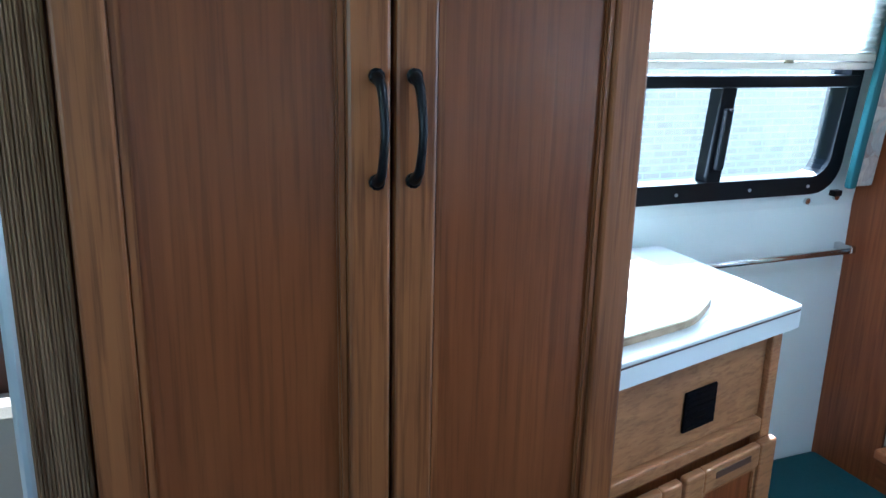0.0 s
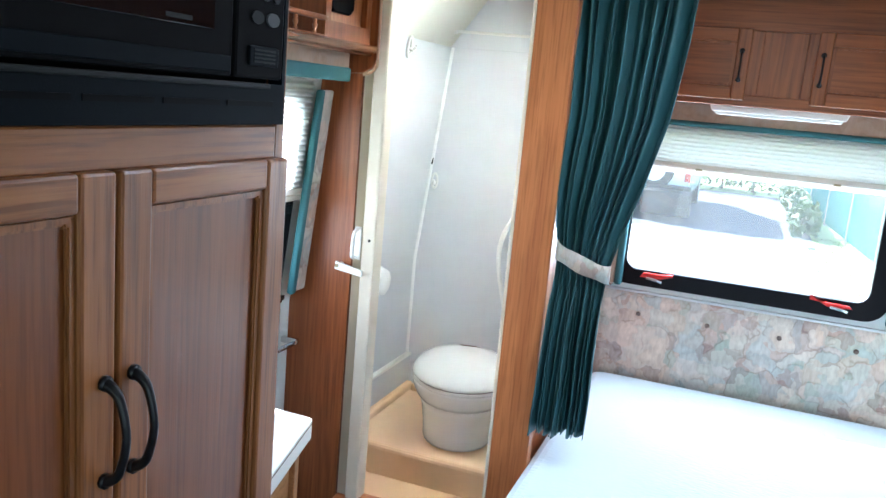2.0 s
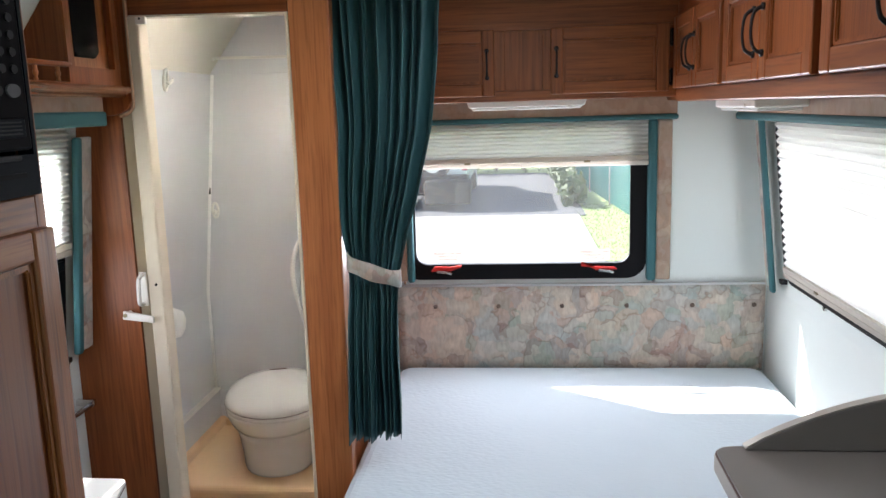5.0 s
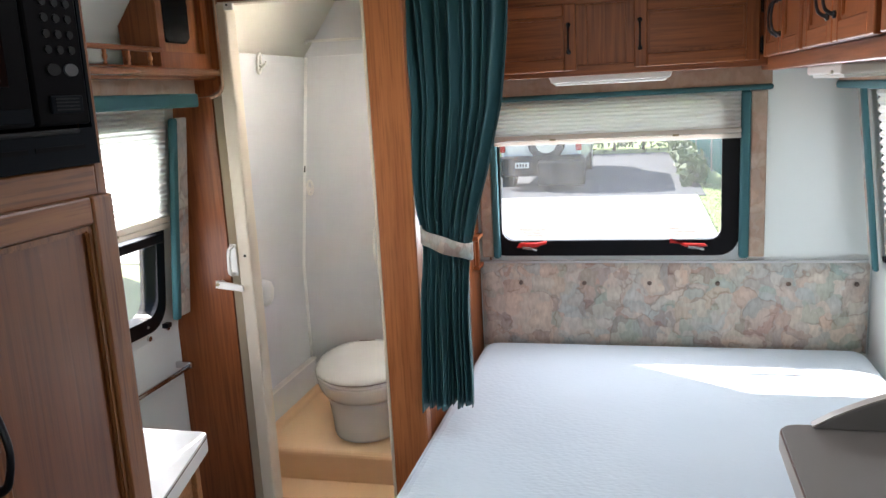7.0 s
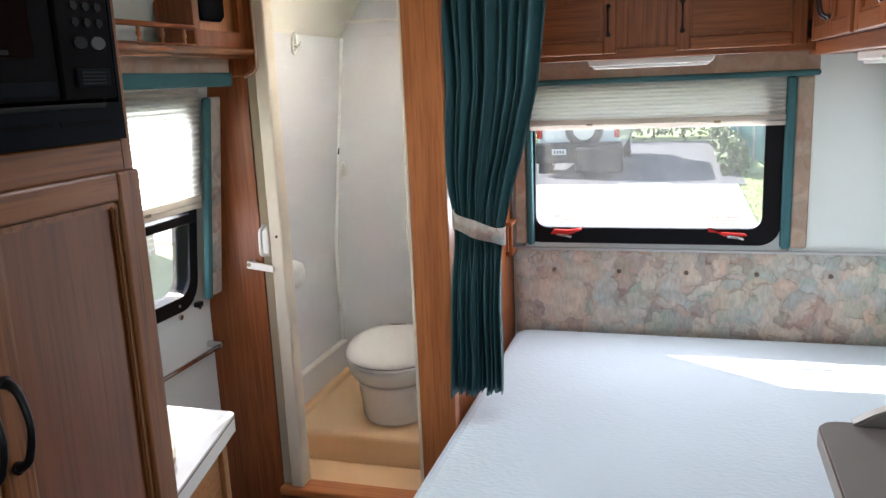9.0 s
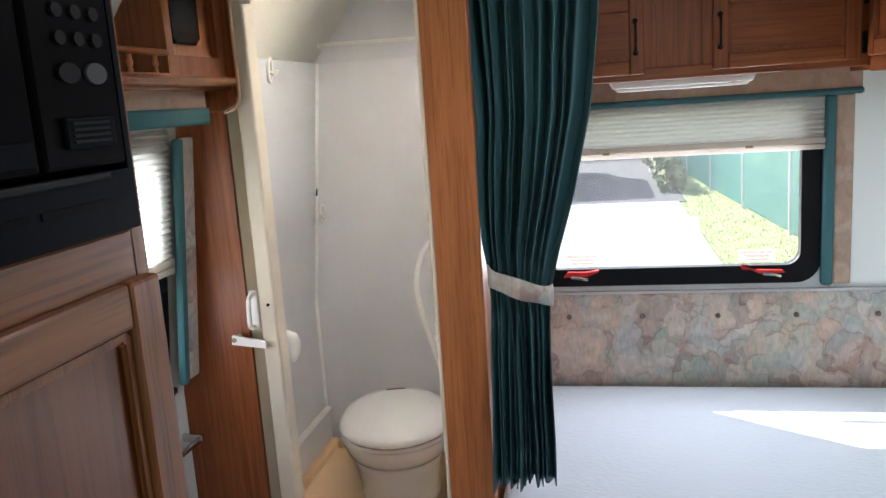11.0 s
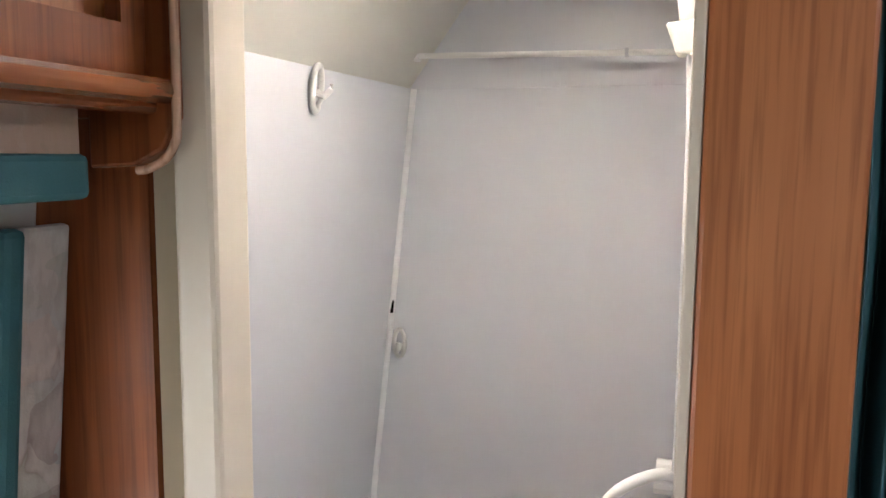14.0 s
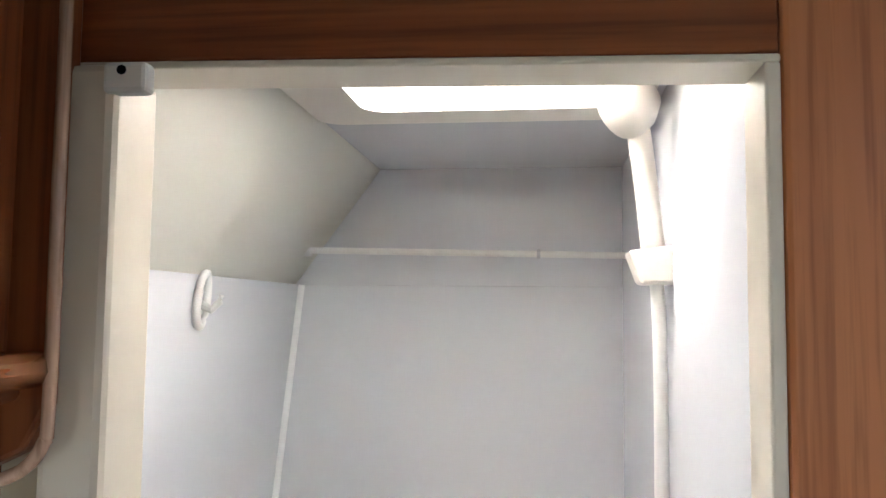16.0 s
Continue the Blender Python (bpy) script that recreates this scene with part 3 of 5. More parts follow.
for i in range(8):
    y = 6.5 + i * 2.6
    part("post", tube([(fx(y), y, GZ), (fx(y), y, GZ + 1.85)], 0.03), POSTM, fence)
    if i < 7:
        y1 = y + 2.6
        vs, fs = [], []
        for way in (1, -1):
            for k in range(-38, 64):
                lo, hi = (y + 0.042 * k, GZ + 0.05), (y + 0.042 * k + 1.6, GZ + 1.75)
                t0, t1 = max(0.0, (y - lo[0]) / 1.6), min(1.0, (y1 - lo[0]) / 1.6)
                if t0 >= t1:
                    continue
                ends = []
                for t in (t0, t1):
                    u, w = lo[0] + 1.6 * t, lo[1] + 1.7 * t
                    u = u if way == 1 else y + y1 - u
                    ends += [(fx(u) + 0.004 * way, u, w - 0.006), (fx(u) + 0.004 * way, u, w + 0.006), (fx(u) + 0.004 * way - 0.006, u, w)]
                n = len(vs)
                vs += ends
                fs += [(n, n + 1, n + 4, n + 3), (n + 1, n + 2, n + 5, n + 4), (n + 2, n, n + 3, n + 5)]
        me = bpy.data.meshes.new("mesh_panel")
        me.from_pydata(vs, [], fs)
        bm = bmesh.new()
        bm.from_mesh(me)
        bpy.data.meshes.remove(me)
        part("mesh_panel", bm, FENCE, fence)
        part("rail", tube([(fx(y), y, GZ + 1.8), (fx(y1), y1, GZ + 1.8)], 0.02), POSTM, fence)


def wheel(c, r, parent, axis="x", w=0.22):
    d = Vector((w / 2, 0, 0)) if axis == "x" else Vector((0, w / 2, 0))
    c = Vector(c)
    tyre = part("tyre", tube([c - d, c - d * 0.8, c + d * 0.8, c + d], [r * 0.9, r, r, r * 0.9], n=24), RUBBER, parent)
    part("rim", tube([c - d * 1.04, c + d * 1.04], r * 0.58, n=20), ALU, tyre)


# parked vehicle across the drive, seen from behind
van = thing("parked_van", (-1.35, 17.9, GZ), "white parked van with a covered spare wheel on its rear door", "van")
prof = [(16.9, GZ + 0.45), (16.88, GZ + 1.0), (17.05, GZ + 1.85), (17.25, GZ + 1.95), (20.3, GZ + 1.95), (20.9, GZ + 1.3), (21.6, GZ + 1.1), (21.7, GZ + 0.45)]
part("body", prism(prof, "x", -2.2, -0.5, 0.06), CARWHITE, van)
part("rear_window", box(-1.95, -0.75, 16.86, 16.98, GZ + 1.25, GZ + 1.72, 0.03), CARGLASS, van)
part("bumper", box(-2.25, -0.45, 16.6, 16.9, GZ + 0.30, GZ + 0.72, 0.05), RUBBER, van, "black rubber rear bumper")
part("cargo_box", box(-1.35, -0.38, 16.25, 16.62, GZ + 0.14, GZ + 0.64, 0.05, seg=3), RUBBER, van, "black cargo box on the hitch")
part("number_plate", box(-1.86, -1.56, 16.585, 16.598, GZ + 0.48, GZ + 0.60, 0.004), SIDING, van)
for k in range(4):
    part("plate_mark", box(-1.82 + 0.06 * k, -1.785 + 0.06 * k, 16.58, 16.584, GZ + 0.51, GZ + 0.57), RUBBER, van)
part("mud_flap", box(-2.2, -1.95, 16.92, 16.95, GZ + 0.05, GZ + 0.4, 0.008), RUBBER, van)
for x in (-2.16, -0.54):
    part("tail_lamp", box(x - 0.06, x + 0.06, 16.84, 16.92, GZ + 0.80, GZ + 1.30, 0.02), TAIL, van)
wheel((-1.2, 16.76, GZ + 1.0), 0.39, van, "y", 0.2)
for x in (-2.1, -0.6):
    for y in (17.6, 20.7):
        wheel((x, y, GZ + 0.34), 0.34, van)

# brick house beside the vehicle
house = thing("house", (-8.5, 0, GZ), "pale brick house with a teal roof edge", "house")
part("wall", box(-11, -6.0, -8, 8.8, GZ, GZ + 2.9), BRICK, house)
part("roof", prism([(-5.6, GZ + 2.85), (-8.5, GZ + 4.4), (-11.4, GZ + 2.85)], "y", -8.4, 9.2), ROOFM, house)
for y in (-3.0, 0.5):
    w = part("window", box(-6.02, -5.97, y - 0.5, y + 0.5, GZ + 1.0, GZ + 2.1, 0.01), CARGLASS, house)
    part("window_frame", ring(rrect(y - 0.56, y + 0.56, GZ + 0.94, GZ + 2.16, 0.01, 1), rrect(y - 0.48, y + 0.48, GZ + 1.02, GZ + 2.08, 0.01, 1), "x", -6.0, -5.94), SIDING, w)
garage = thing("garage", (-15, 14, GZ), "white sided garage with a teal fascia", "garage")
part("wall", box(-20, -14, 10, 19, GZ, GZ + 2.6), SIDING, garage)
part("roof", prism([(-13.7, GZ + 2.5), (-17, GZ + 3.9), (-20.3, GZ + 2.5)], "y", 9.7, 19.3), ROOFM, garage)
part("garage_door", box(-14.03, -13.97, 12, 16, GZ, GZ + 2.2, 0.01), CARWHITE, garage)
flag = thing("garden_flag", (-2.4, 3.62, GZ), "purple garden flag on a thin metal stand", "flag")
part("stand", tube([(-2.4, 3.42, GZ), (-2.4, 3.42, GZ + 0.93), (-2.4, 3.86, GZ + 0.93)], 0.008, n=6), POSTM, flag)
bm = bmesh.new()
rows = [[bm.verts.new((-2.4 + 0.03 * math.sin(k * 1.3 + j * 0.5), 3.45 + 0.046 * k, GZ + 0.92 - 0.036 * j)) for k in range(9)] for j in range(12)]
for q, w in zip(rows, rows[1:]):
    for k in range(8):
        bm.faces.new((q[k], q[k + 1], w[k + 1], w[k]))
part("cloth", bm, PURPLE, flag).modifiers.new("thick", "SOLIDIFY").thickness = 0.003
part("printed_panel", box(-2.366, -2.362, 3.50, 3.77, GZ + 0.54, GZ + 0.79, 0.001), PINKCLOTH, flag, "pink printed middle panel")

# ---- rear window ----


def shade(name, parent_at, face, u0, u1, z0, z1, out, label, group="window shades", pleat=0.0075):
    """A pleated window shade with its bottom rail. face: 'rear', 'l' or 'r'; out: how far it hangs in front of the wall."""
    t = thing(name, parent_at, label, "window shade", group)
    n = max(4, round((z1 - z0 - 0.035) / pleat))
    zs = [z0 + 0.035 + (z1 - z0 - 0.035) * k / n for k in range(n + 1)]
    outline = []
    for k, z in enumerate(zs):
        outline.append((out + ((0.9 if face == "r" else 1.4) * pleat if k % 2 else 0.0), z))
    outline += [(o - 0.004, z) for o, z in outline[::-1]]

    def place(bm):
        if face == "l":
            return on_left(bm)
        if face == "r":
            return on_right(bm)
        for v in bm.verts:
            v.co = Vector((v.co.y, 3.0 - v.co.x, v.co.z))
        bmesh.ops.recalc_face_normals(bm, faces=bm.faces[:])
        return bm
    part("pleats", place(prism(outline, "y", u0, u1)), BLINDSIDE if face == "r" else BLIND, t)
    rail = part("bottom_rail", place(box(out - 0.012, out + 0.014, u0 - 0.002, u1 + 0.002, z0, z0 + 0.017, 0.003)), BLINDBAR, t, "yellowed plastic bottom rail")
    part("upper_rail", place(box(out - 0.010, out + 0.016, u0 - 0.002, u1 + 0.002, z0 + 0.019, z0 + 0.037, 0.003)), BLINDBAR, t)
    for k in (0.25, 0.75):
        u = u0 + (u1 - u0) * k
        part("cord_eyelet", place(box(out + 0.012, out + 0.020, u - 0.012, u + 0.012, z0 + 0.014, z0 + 0.022, 0.002)), BRASS, rail)
    return t


win1 = tagged(new("window_1"), "rear window in a black rounded aluminium frame", "window", "", "structure")
win1.location = (0.61, 3.0, 0.975)
fr = ring(rrect(0.135, 1.093, 0.975, 1.62, 0.075), rrect(0.19, 1.036, 1.03, 1.565, 0.05), "y", 2.984, 3.045)
ring(rrect(0.175, 1.052, 1.013, 1.58, 0.06), rrect(0.198, 1.028, 1.038, 1.557, 0.045), "y", 2.976, 2.99, bm=fr)
part("window_frame", fr, BLACKM, win1)
pane = part("pane", prism(rrect(0.18, 1.045, 1.02, 1.575, 0.05), "y", 3.018, 3.023), PANE, win1)
pane.visible_shadow = False
for i, x in enumerate((0.30, 0.93)):
    lt = thing("window_latch", (x, 2.975, 1.01), "red plastic emergency window latch with a chrome catch", "latch", "window latches")
    part("lever", prism([(x - 0.045, 1.012), (x - 0.03, 1.032), (x + 0.03, 1.03), (x + 0.075, 1.037), (x + 0.075, 1.028), (x + 0.035, 1.014)][::1] if i == 0 else [(x - 0.085, 1.04), (x - 0.085, 1.03), (x - 0.03, 1.026), (x + 0.04, 1.024), (x + 0.05, 1.014), (x - 0.03, 1.012)], "y", 2.964, 2.976, 0.002), RED, lt)
    part("catch", tube([(x - 0.02, 2.966, 1.012), (x + 0.02, 2.962, 1.008), (x + 0.035, 2.968, 1.002)], 0.006), CHROME, lt)
    sx = x if i == 0 else x - 0.052
    st = thing("warning_sticker", (sx + 0.01, 3.014, 1.045), "small faded warning sticker on the window glass", "sticker", "window stickers")
    part("paper", box(sx - 0.038, sx + 0.080, 3.0145, 3.0165, 1.041, 1.084, 0.0004), STICKER, st)
    for k, words in enumerate(("Push Window Out", "Pull Red Handle Up", "EMERGENCY USE ONLY")):
        part("print_line", lettering(words, 0.0095 + 0.0005 * k, Euler((radians(90), 0, 0)), (sx + 0.02, 3.0138, 1.048 + k * 0.0118)), PINKINK, st, "faded red printed words")
fl = thing("wide_angle_lens", (0.61, 3.01, 1.10), "clear ribbed wide-angle lens stuck on the rear glass", "lens")
part("plate", prism(rrect(0.505, 0.715, 1.10, 1.207, 0.016, 4), "y", 3.009, 3.0135), FRESNEL, fl).visible_shadow = False
# strip added to stand for the refracted scene, not part of the lens
part("upper_edge", prism(rrect(0.509, 0.711, 1.181, 1.205, 0.010, 4), "y", 3.0062, 3.0088), LENSBAND, fl, "band coloured as the scene refracted in the lens")
bm = bmesh.new()
for k in range(7):
    box(0.513, 0.707, 3.0065, 3.0088, 1.106 + k * 0.0104, 1.111 + k * 0.0104, bm=bm)
part("ribs", bm, FRESNEL, fl).visible_shadow = False
shade("pleated_shade", (0.63, 2.96, 1.416), "rear", 0.185, 1.089, 1.416, 1.60, 0.034, "white pleated shade drawn a third down the rear window")

# box valance and side trims of the rear window
vl = thing("valance", (0.65, 2.95, 1.59), "brown floral box valance with teal binding above the rear window", "valance", "window valances")
part("front_panel", box(0.115, 1.188, 2.925, 2.943, 1.598, 1.668, 0.004), FLORALB, vl)
part("end_panel", box(1.17, 1.188, 2.943, 2.998, 1.598, 1.668, 0.003), FLORALB, vl)
part("binding", box(0.112, 1.192, 2.916, 2.946, 1.584, 1.604, 0.008), TEALB, vl, "teal cloth binding")
part("end_binding", box(1.172, 1.192, 2.946, 2.998, 1.584, 1.604, 0.006), TEALB, vl)
for x0, x1, x2, x3 in ((1.125, 1.18, 1.091, 1.125), (0.115, 0.162, 0.162, 0.19)):
    tr = thing("side_trim", ((x0 + x1) / 2, 2.97, 0.972), "padded floral side trim with teal binding beside the window", "window trim", "window side trims")
    part("pad", box(x0, x1, 2.965, 2.998, 0.972, 1.584, 0.006), FLORALT, tr)
    part("binding", box(x2, x3, 2.958, 2.998, 0.968, 1.584, 0.009), TEALB, tr, "teal cloth binding")

# under-cabinet light
def strip_light(at, bm_h, bm_l, sw):
    t = thing("ceiling_light", at, "white plastic strip light with a ribbed lens under the cabinets", "light", "strip lights")
    part("housing", bm_h, WHITEP, t)
    part("lens", bm_l, LENS, t, "clear ribbed lens")
    part("switch", sw, WHITEP, t)
strip_light((0.635, 2.80, 1.64), prism([(0.425, 1.668), (0.845, 1.668), (0.835, 1.644), (0.435, 1.644)], "y", 2.73, 2.86, 0.004), prism([(0.44, 1.6445), (0.83, 1.6445), (0.82, 1.634), (0.45, 1.634)], "y", 2.74, 2.845, 0.004), box(0.775, 0.79, 2.722, 2.735, 1.638, 1.646, 0.002))
strip_light((1.29, 2.3, 1.63), box(1.22, 1.36, 2.08, 2.50, 1.625, 1.652, 0.006), box(1.232, 1.35, 2.1, 2.48, 1.616, 1.627, 0.004), box(1.214, 1.222, 2.16, 2.175, 1.628, 1.636, 0.002))

# headboard panel with buttons and top rail
hb = thing("headboard", (0.83, 2.98, 0.62), "faded marbled floral padded headboard panel with buttons", "headboard")
bm = bmesh.new()
N, M = 60, 14
BUTTONS = (0.268, 0.519, 0.768, 1.018, 1.268, 1.5)
vs = []
for j in range(M + 1):
    row = []
    for i in range(N + 1):
        x, z = 0.105 + 1.44 * i / N, 0.60 + 0.345 * j / M
        y = 2.972 - 0.006 * math.sin(math.pi * min(1, max(0, (z - 0.6) / 0.345)))
        for bx in BUTTONS:
            y += 0.012 * math.exp(-((x - bx) ** 2 + (z - 0.868) ** 2) / 0.0008)
        if j in (0, M) or i in (0, N):
            y = 2.986
        row.append(bm.verts.new((x, y, z)))
    vs.append(row)
for q, w in zip(vs, vs[1:]):
    for i in range(N):
        bm.faces.new((q[i], q[i + 1], w[i + 1], w[i]))
bk = [bm.verts.new(p) for p in ((0.105, 2.998, 0.6), (1.545, 2.998, 0.6), (1.545, 2.998, 0.945), (0.105, 2.998, 0.945))]
bm.faces.new(bk)
part("padded_panel", bm, FLORAL, hb, smooth=True)
for bx in BUTTONS:
    part("button", tube([(bx, 2.972, 0.868), (bx, 2.966, 0.868), (bx, 2.963, 0.868)], [0.009, 0.008, 0.004]), BUTTON, hb)
rl = thing("trim_rail", (0.83, 2.98, 0.947), "thin aluminium rail with screws above the headboard", "rail")
part("rail", box(0.1, 1.545, 2.978, 2.998, 0.946, 0.955, 0.002), ALU, rl)
for x in (0.15, 1.12):
    part("screw", tube([(x, 2.985, 0.966), (x, 2.978, 0.966), (x, 2.976, 0.966)], [0.008, 0.008, 0.004]), CHROME, rl)

# ---- bed ----
bed = thing("bed_base", (0.8, 2.2, 0), "wooden bed base filling the rear corner", "bed")
part("box", prism([(0.13, 1.32), (1.02, 1.32), (1.02, 1.62), (1.53, 1.62), (1.53, 2.94), (0.13, 2.94)], "z", 0.0, 0.44, 0.004), OAK_Z, bed)
foot = [(0.112, 1.30), (1.0, 1.30), (1.0, 1.61), (1.535, 1.61), (1.535, 2.955), (0.112, 2.955)]


def round_poly(pts, r, n=5):
    out = []
    for i, p in enumerate(pts):
        p, a, c = Vector(p), Vector(pts[i - 1]), Vector(pts[(i + 1) % len(pts)])
        p0, p1 = p + (a - p).normalized() * r, p + (c - p).normalized() * r
        for k in range(n + 1):
            t = k / n
            out.append(tuple(p0 * (1 - t) ** 2 + p * 2 * t * (1 - t) + p1 * t * t))
    return out


mt = thing("mattress", (0.8, 2.2, 0.44), "mattress with a white quilted fitted sheet, unmade and bare", "mattress")
bm = prism(round_poly(foot, 0.08), "z", 0.44, 0.632, 0.045, seg=4)
bmesh.ops.triangulate(bm, faces=[f for f in bm.faces if len(f.verts) > 4])
seam = [Vector((x, y, 0.452)) for x, y in round_poly(foot, 0.08)]
part("piping", tube(seam + seam[:1], 0.005, n=6), SHEET, mt)
part("fitted_sheet", bm, SHEET, mt, "white quilted cotton sheet", smooth=False)

# ---- bathroom front wall and partition ----
b = box(-0.72, -0.478, 2.02, 2.06, 0, 2.02)
setting("bath_wall", b, RED_Z, "reddish oak bathroom front wall")
setting("bath_header", prism([(-0.478, 1.9195), (0.0075, 1.9115), (0.0075, 2.02), (-0.478, 2.02)], "y", 2.018, 2.062, 0.002), RED_X, "oak header above the bathroom door")
setting("door_post", box(0.0080, 0.118, 2.015, 2.062, 0, 2.02, 0.004), OAK_Z, "oak post beside the bathroom door")
setting("partition", box(0.045, 0.098, 2.062, 3.0, 0, 2.02), RED_Z, "oak partition between bath and bed")
setting("door_threshold", box(-0.478, 0.0075, 1.995, 2.075, 0.335, 0.362, 0.006), OAK_X, "worn oak threshold of the bathroom")
setting("threshold_riser", box(-0.478, 0.0075, 2.02, 2.06, 0, 0.335), RED_X, "oak riser below the threshold")
b = prism([(-0.478, 1.9140), (0.0078, 1.9060), (0.0078, 1.9110), (-0.478, 1.9190)], "y", 2.0165, 2.066, 0.0015)
box(-0.0015, 0.0077, 2.0165, 2.066, 0.363, 1.9065, 0.002, bm=b)
setting("door_frame", b, CREAM, "cream plastic bathroom door frame")
setting("carpeted_step", box(-0.674, -0.30, 1.44, 2.018, 0, 0.255, 0.02, seg=3), CARPET, "teal carpeted step beside the wall")

# folding door, pushed open against its jamb
fd = thing("folding_door", (-0.44, 2.04, 0.365), "cream folding accordion door pushed fully open", "door")
for k in range(6):
    x = -0.476 + k * 0.0062
    part("fold", prism([(x, 2.030), (x + 0.003, 2.022), (x + 0.006, 2.030), (x + 0.006, 2.060), (x, 2.060)], "z", 0.366, 1.9135), CREAM, fd)
lead = part("lead_post", box(-0.439, -0.396, 2.004, 2.062, 0.366, 1.9135, 0.006), CREAM, fd)
part("handle", tube(bend([(-0.449, 2.004, 1.215), (-0.449, 1.982, 1.212), (-0.451, 1.975, 1.198), (-0.453, 1.975, 1.150), (-0.454, 1.982, 1.134), (-0.454, 2.004, 1.130)], 4), 0.006, n=8), WHITEP, lead, "cream plastic pull handle", True)
part("handle_plate", box(-0.462, -0.440, 2.0005, 2.006, 1.124, 1.222, 0.003), WHITEP, lead)
part("keyhole", tube([(-0.414, 2.004, 1.185), (-0.414, 2.001, 1.185)], 0.004), BLACK, lead)
part("top_bracket", box(-0.403, -0.374, 2.0005, 2.014, 1.893, 1.9125, 0.003), WHITEP, fd)
part("bracket_hole", tube([(-0.390, 2.0012, 1.907), (-0.390, 1.9998, 1.907)], 0.0032, n=8), BLACK, fd)
ds = thing("door_strap", (-0.46, 1.995, 1.08), "white plastic strap holding the folding door open", "strap")
part("strap", prism([(-0.515, 1.088), (-0.425, 1.077), (-0.425, 1.096), (-0.512, 1.112)], "y", 1.988, 1.998, 0.002), WHITEP, ds)
part("screw", tube([(-0.506, 1.99, 1.10), (-0.506, 1.985, 1.10)], 0.006), BRASS, ds)
part("screw_boss", tube([(-0.506, 2.0195, 1.10), (-0.506, 1.998, 1.10)], 0.007), WHITEP, ds)

# ---- inside the bathroom ----
bm = bmesh.new()
for z0, z1, o in ((0.5, 0.95, 0.03), (0.95, 1.80, 0.03)):
    joined(on_left(prism([(0.004, z0), (0.004, z1), (o, z1), (o, z0)], "y", 2.285, 2.93)), bm)
bmesh.ops.remove_doubles(bm, verts=bm.verts[:], dist=0.0005)
setting("bath_panel_side", bm, FIBRE, "white fibreglass side panel")
bm = bmesh.new()
for z0, z1 in ((0.0, 0.95), (0.95, 1.80), (1.80, 2.0185)):
    joined(on_left(prism([(0.004, z0), (0.004, z1), (0.018, z1), (0.018, z0)], "y", 2.062, 2.94)), bm)
bmesh.ops.remove_doubles(bm, verts=bm.verts[:], dist=0.0005)
setting("bath_lining_side", bm, CREAMW, "cream sloping side lining")
bm = box(-0.66, 0.020, 2.930, 2.96, 0.2, 1.80, 0.002)
setting("bath_panel_rear", bm, FIBRE, "white fibreglass rear panel")
setting("bath_lining_rear", box(-0.66, 0.020, 2.937, 2.995, 1.785, 2.018), FIBRE, "white lining above the rear panel")
setting("bath_panel_inner", box(0.0055, 0.0445, 2.372, 2.995, 0.2, 2.018), FIBRE, "white fibreglass inner side panel")
setting("bath_pilaster", box(0.0005, 0.0445, 2.0665, 2.3695, 0.2, 2.018, 0.002), FIBRE, "white boxed pilaster inside the bathroom")
setting("bath_ceiling", ring([(-0.5, 2.065), (0.044, 2.065), (0.044, 2.995), (-0.5, 2.995)], [(-0.393, 2.152), (-0.027, 2.152), (-0.027, 2.508), (-0.393, 2.508)], "z", 2.008, 2.0175), FIBRE, "white bathroom ceiling panel")
# corner seal and wire rod
setting("corner_seal", tube([(xl(z) + 0.03, 2.925, z) for z in (0.5, 0.95, 1.2, 1.5, 1.80)], 0.009), SEAL, "white sealant bead in the corner", True)
rod = thing("hanging_rod", (-0.26, 2.87, 1.853), "thin white hanging rod across the bathroom", "rod")
part("rod", tube([(-0.531, 2.875, 1.858), (0.0054, 2.875, 1.850)], 0.0055), WHITEP, rod)
part("clip", tube([(-0.140, 2.875, 1.8525), (-0.134, 2.875, 1.8525)], 0.0085), ALU, rod)
part("end_bracket", box(-0.548, -0.528, 2.865, 2.886, 1.848, 1.868, 0.003), WHITEP, rod)
# skylight
sk = thing("skylight", (-0.21, 2.39, 2.01), "white framed bathroom skylight letting in daylight", "skylight")
part("frame", ring(rrect(-0.41, -0.01, 2.135, 2.525, 0.03, 4), rrect(-0.342, -0.048, 2.175, 2.464, 0.03, 5), "z", 1.994, 2.0075), IVORY, sk)
part("shaft", ring(rrect(-0.39, -0.03, 2.155, 2.505, 0.03, 4), rrect(-0.366, -0.046, 2.171, 2.466, 0.045, 5), "z", 2.0085, 2.10), WHITEP, sk)
part("dome", box(-0.42, 0.0, 2.125, 2.535, 2.101, 2.105), WHITEP, sk)
part("diffuser", box(-0.384, -0.036, 2.161, 2.499, 2.055, 2.057), DOME, sk)


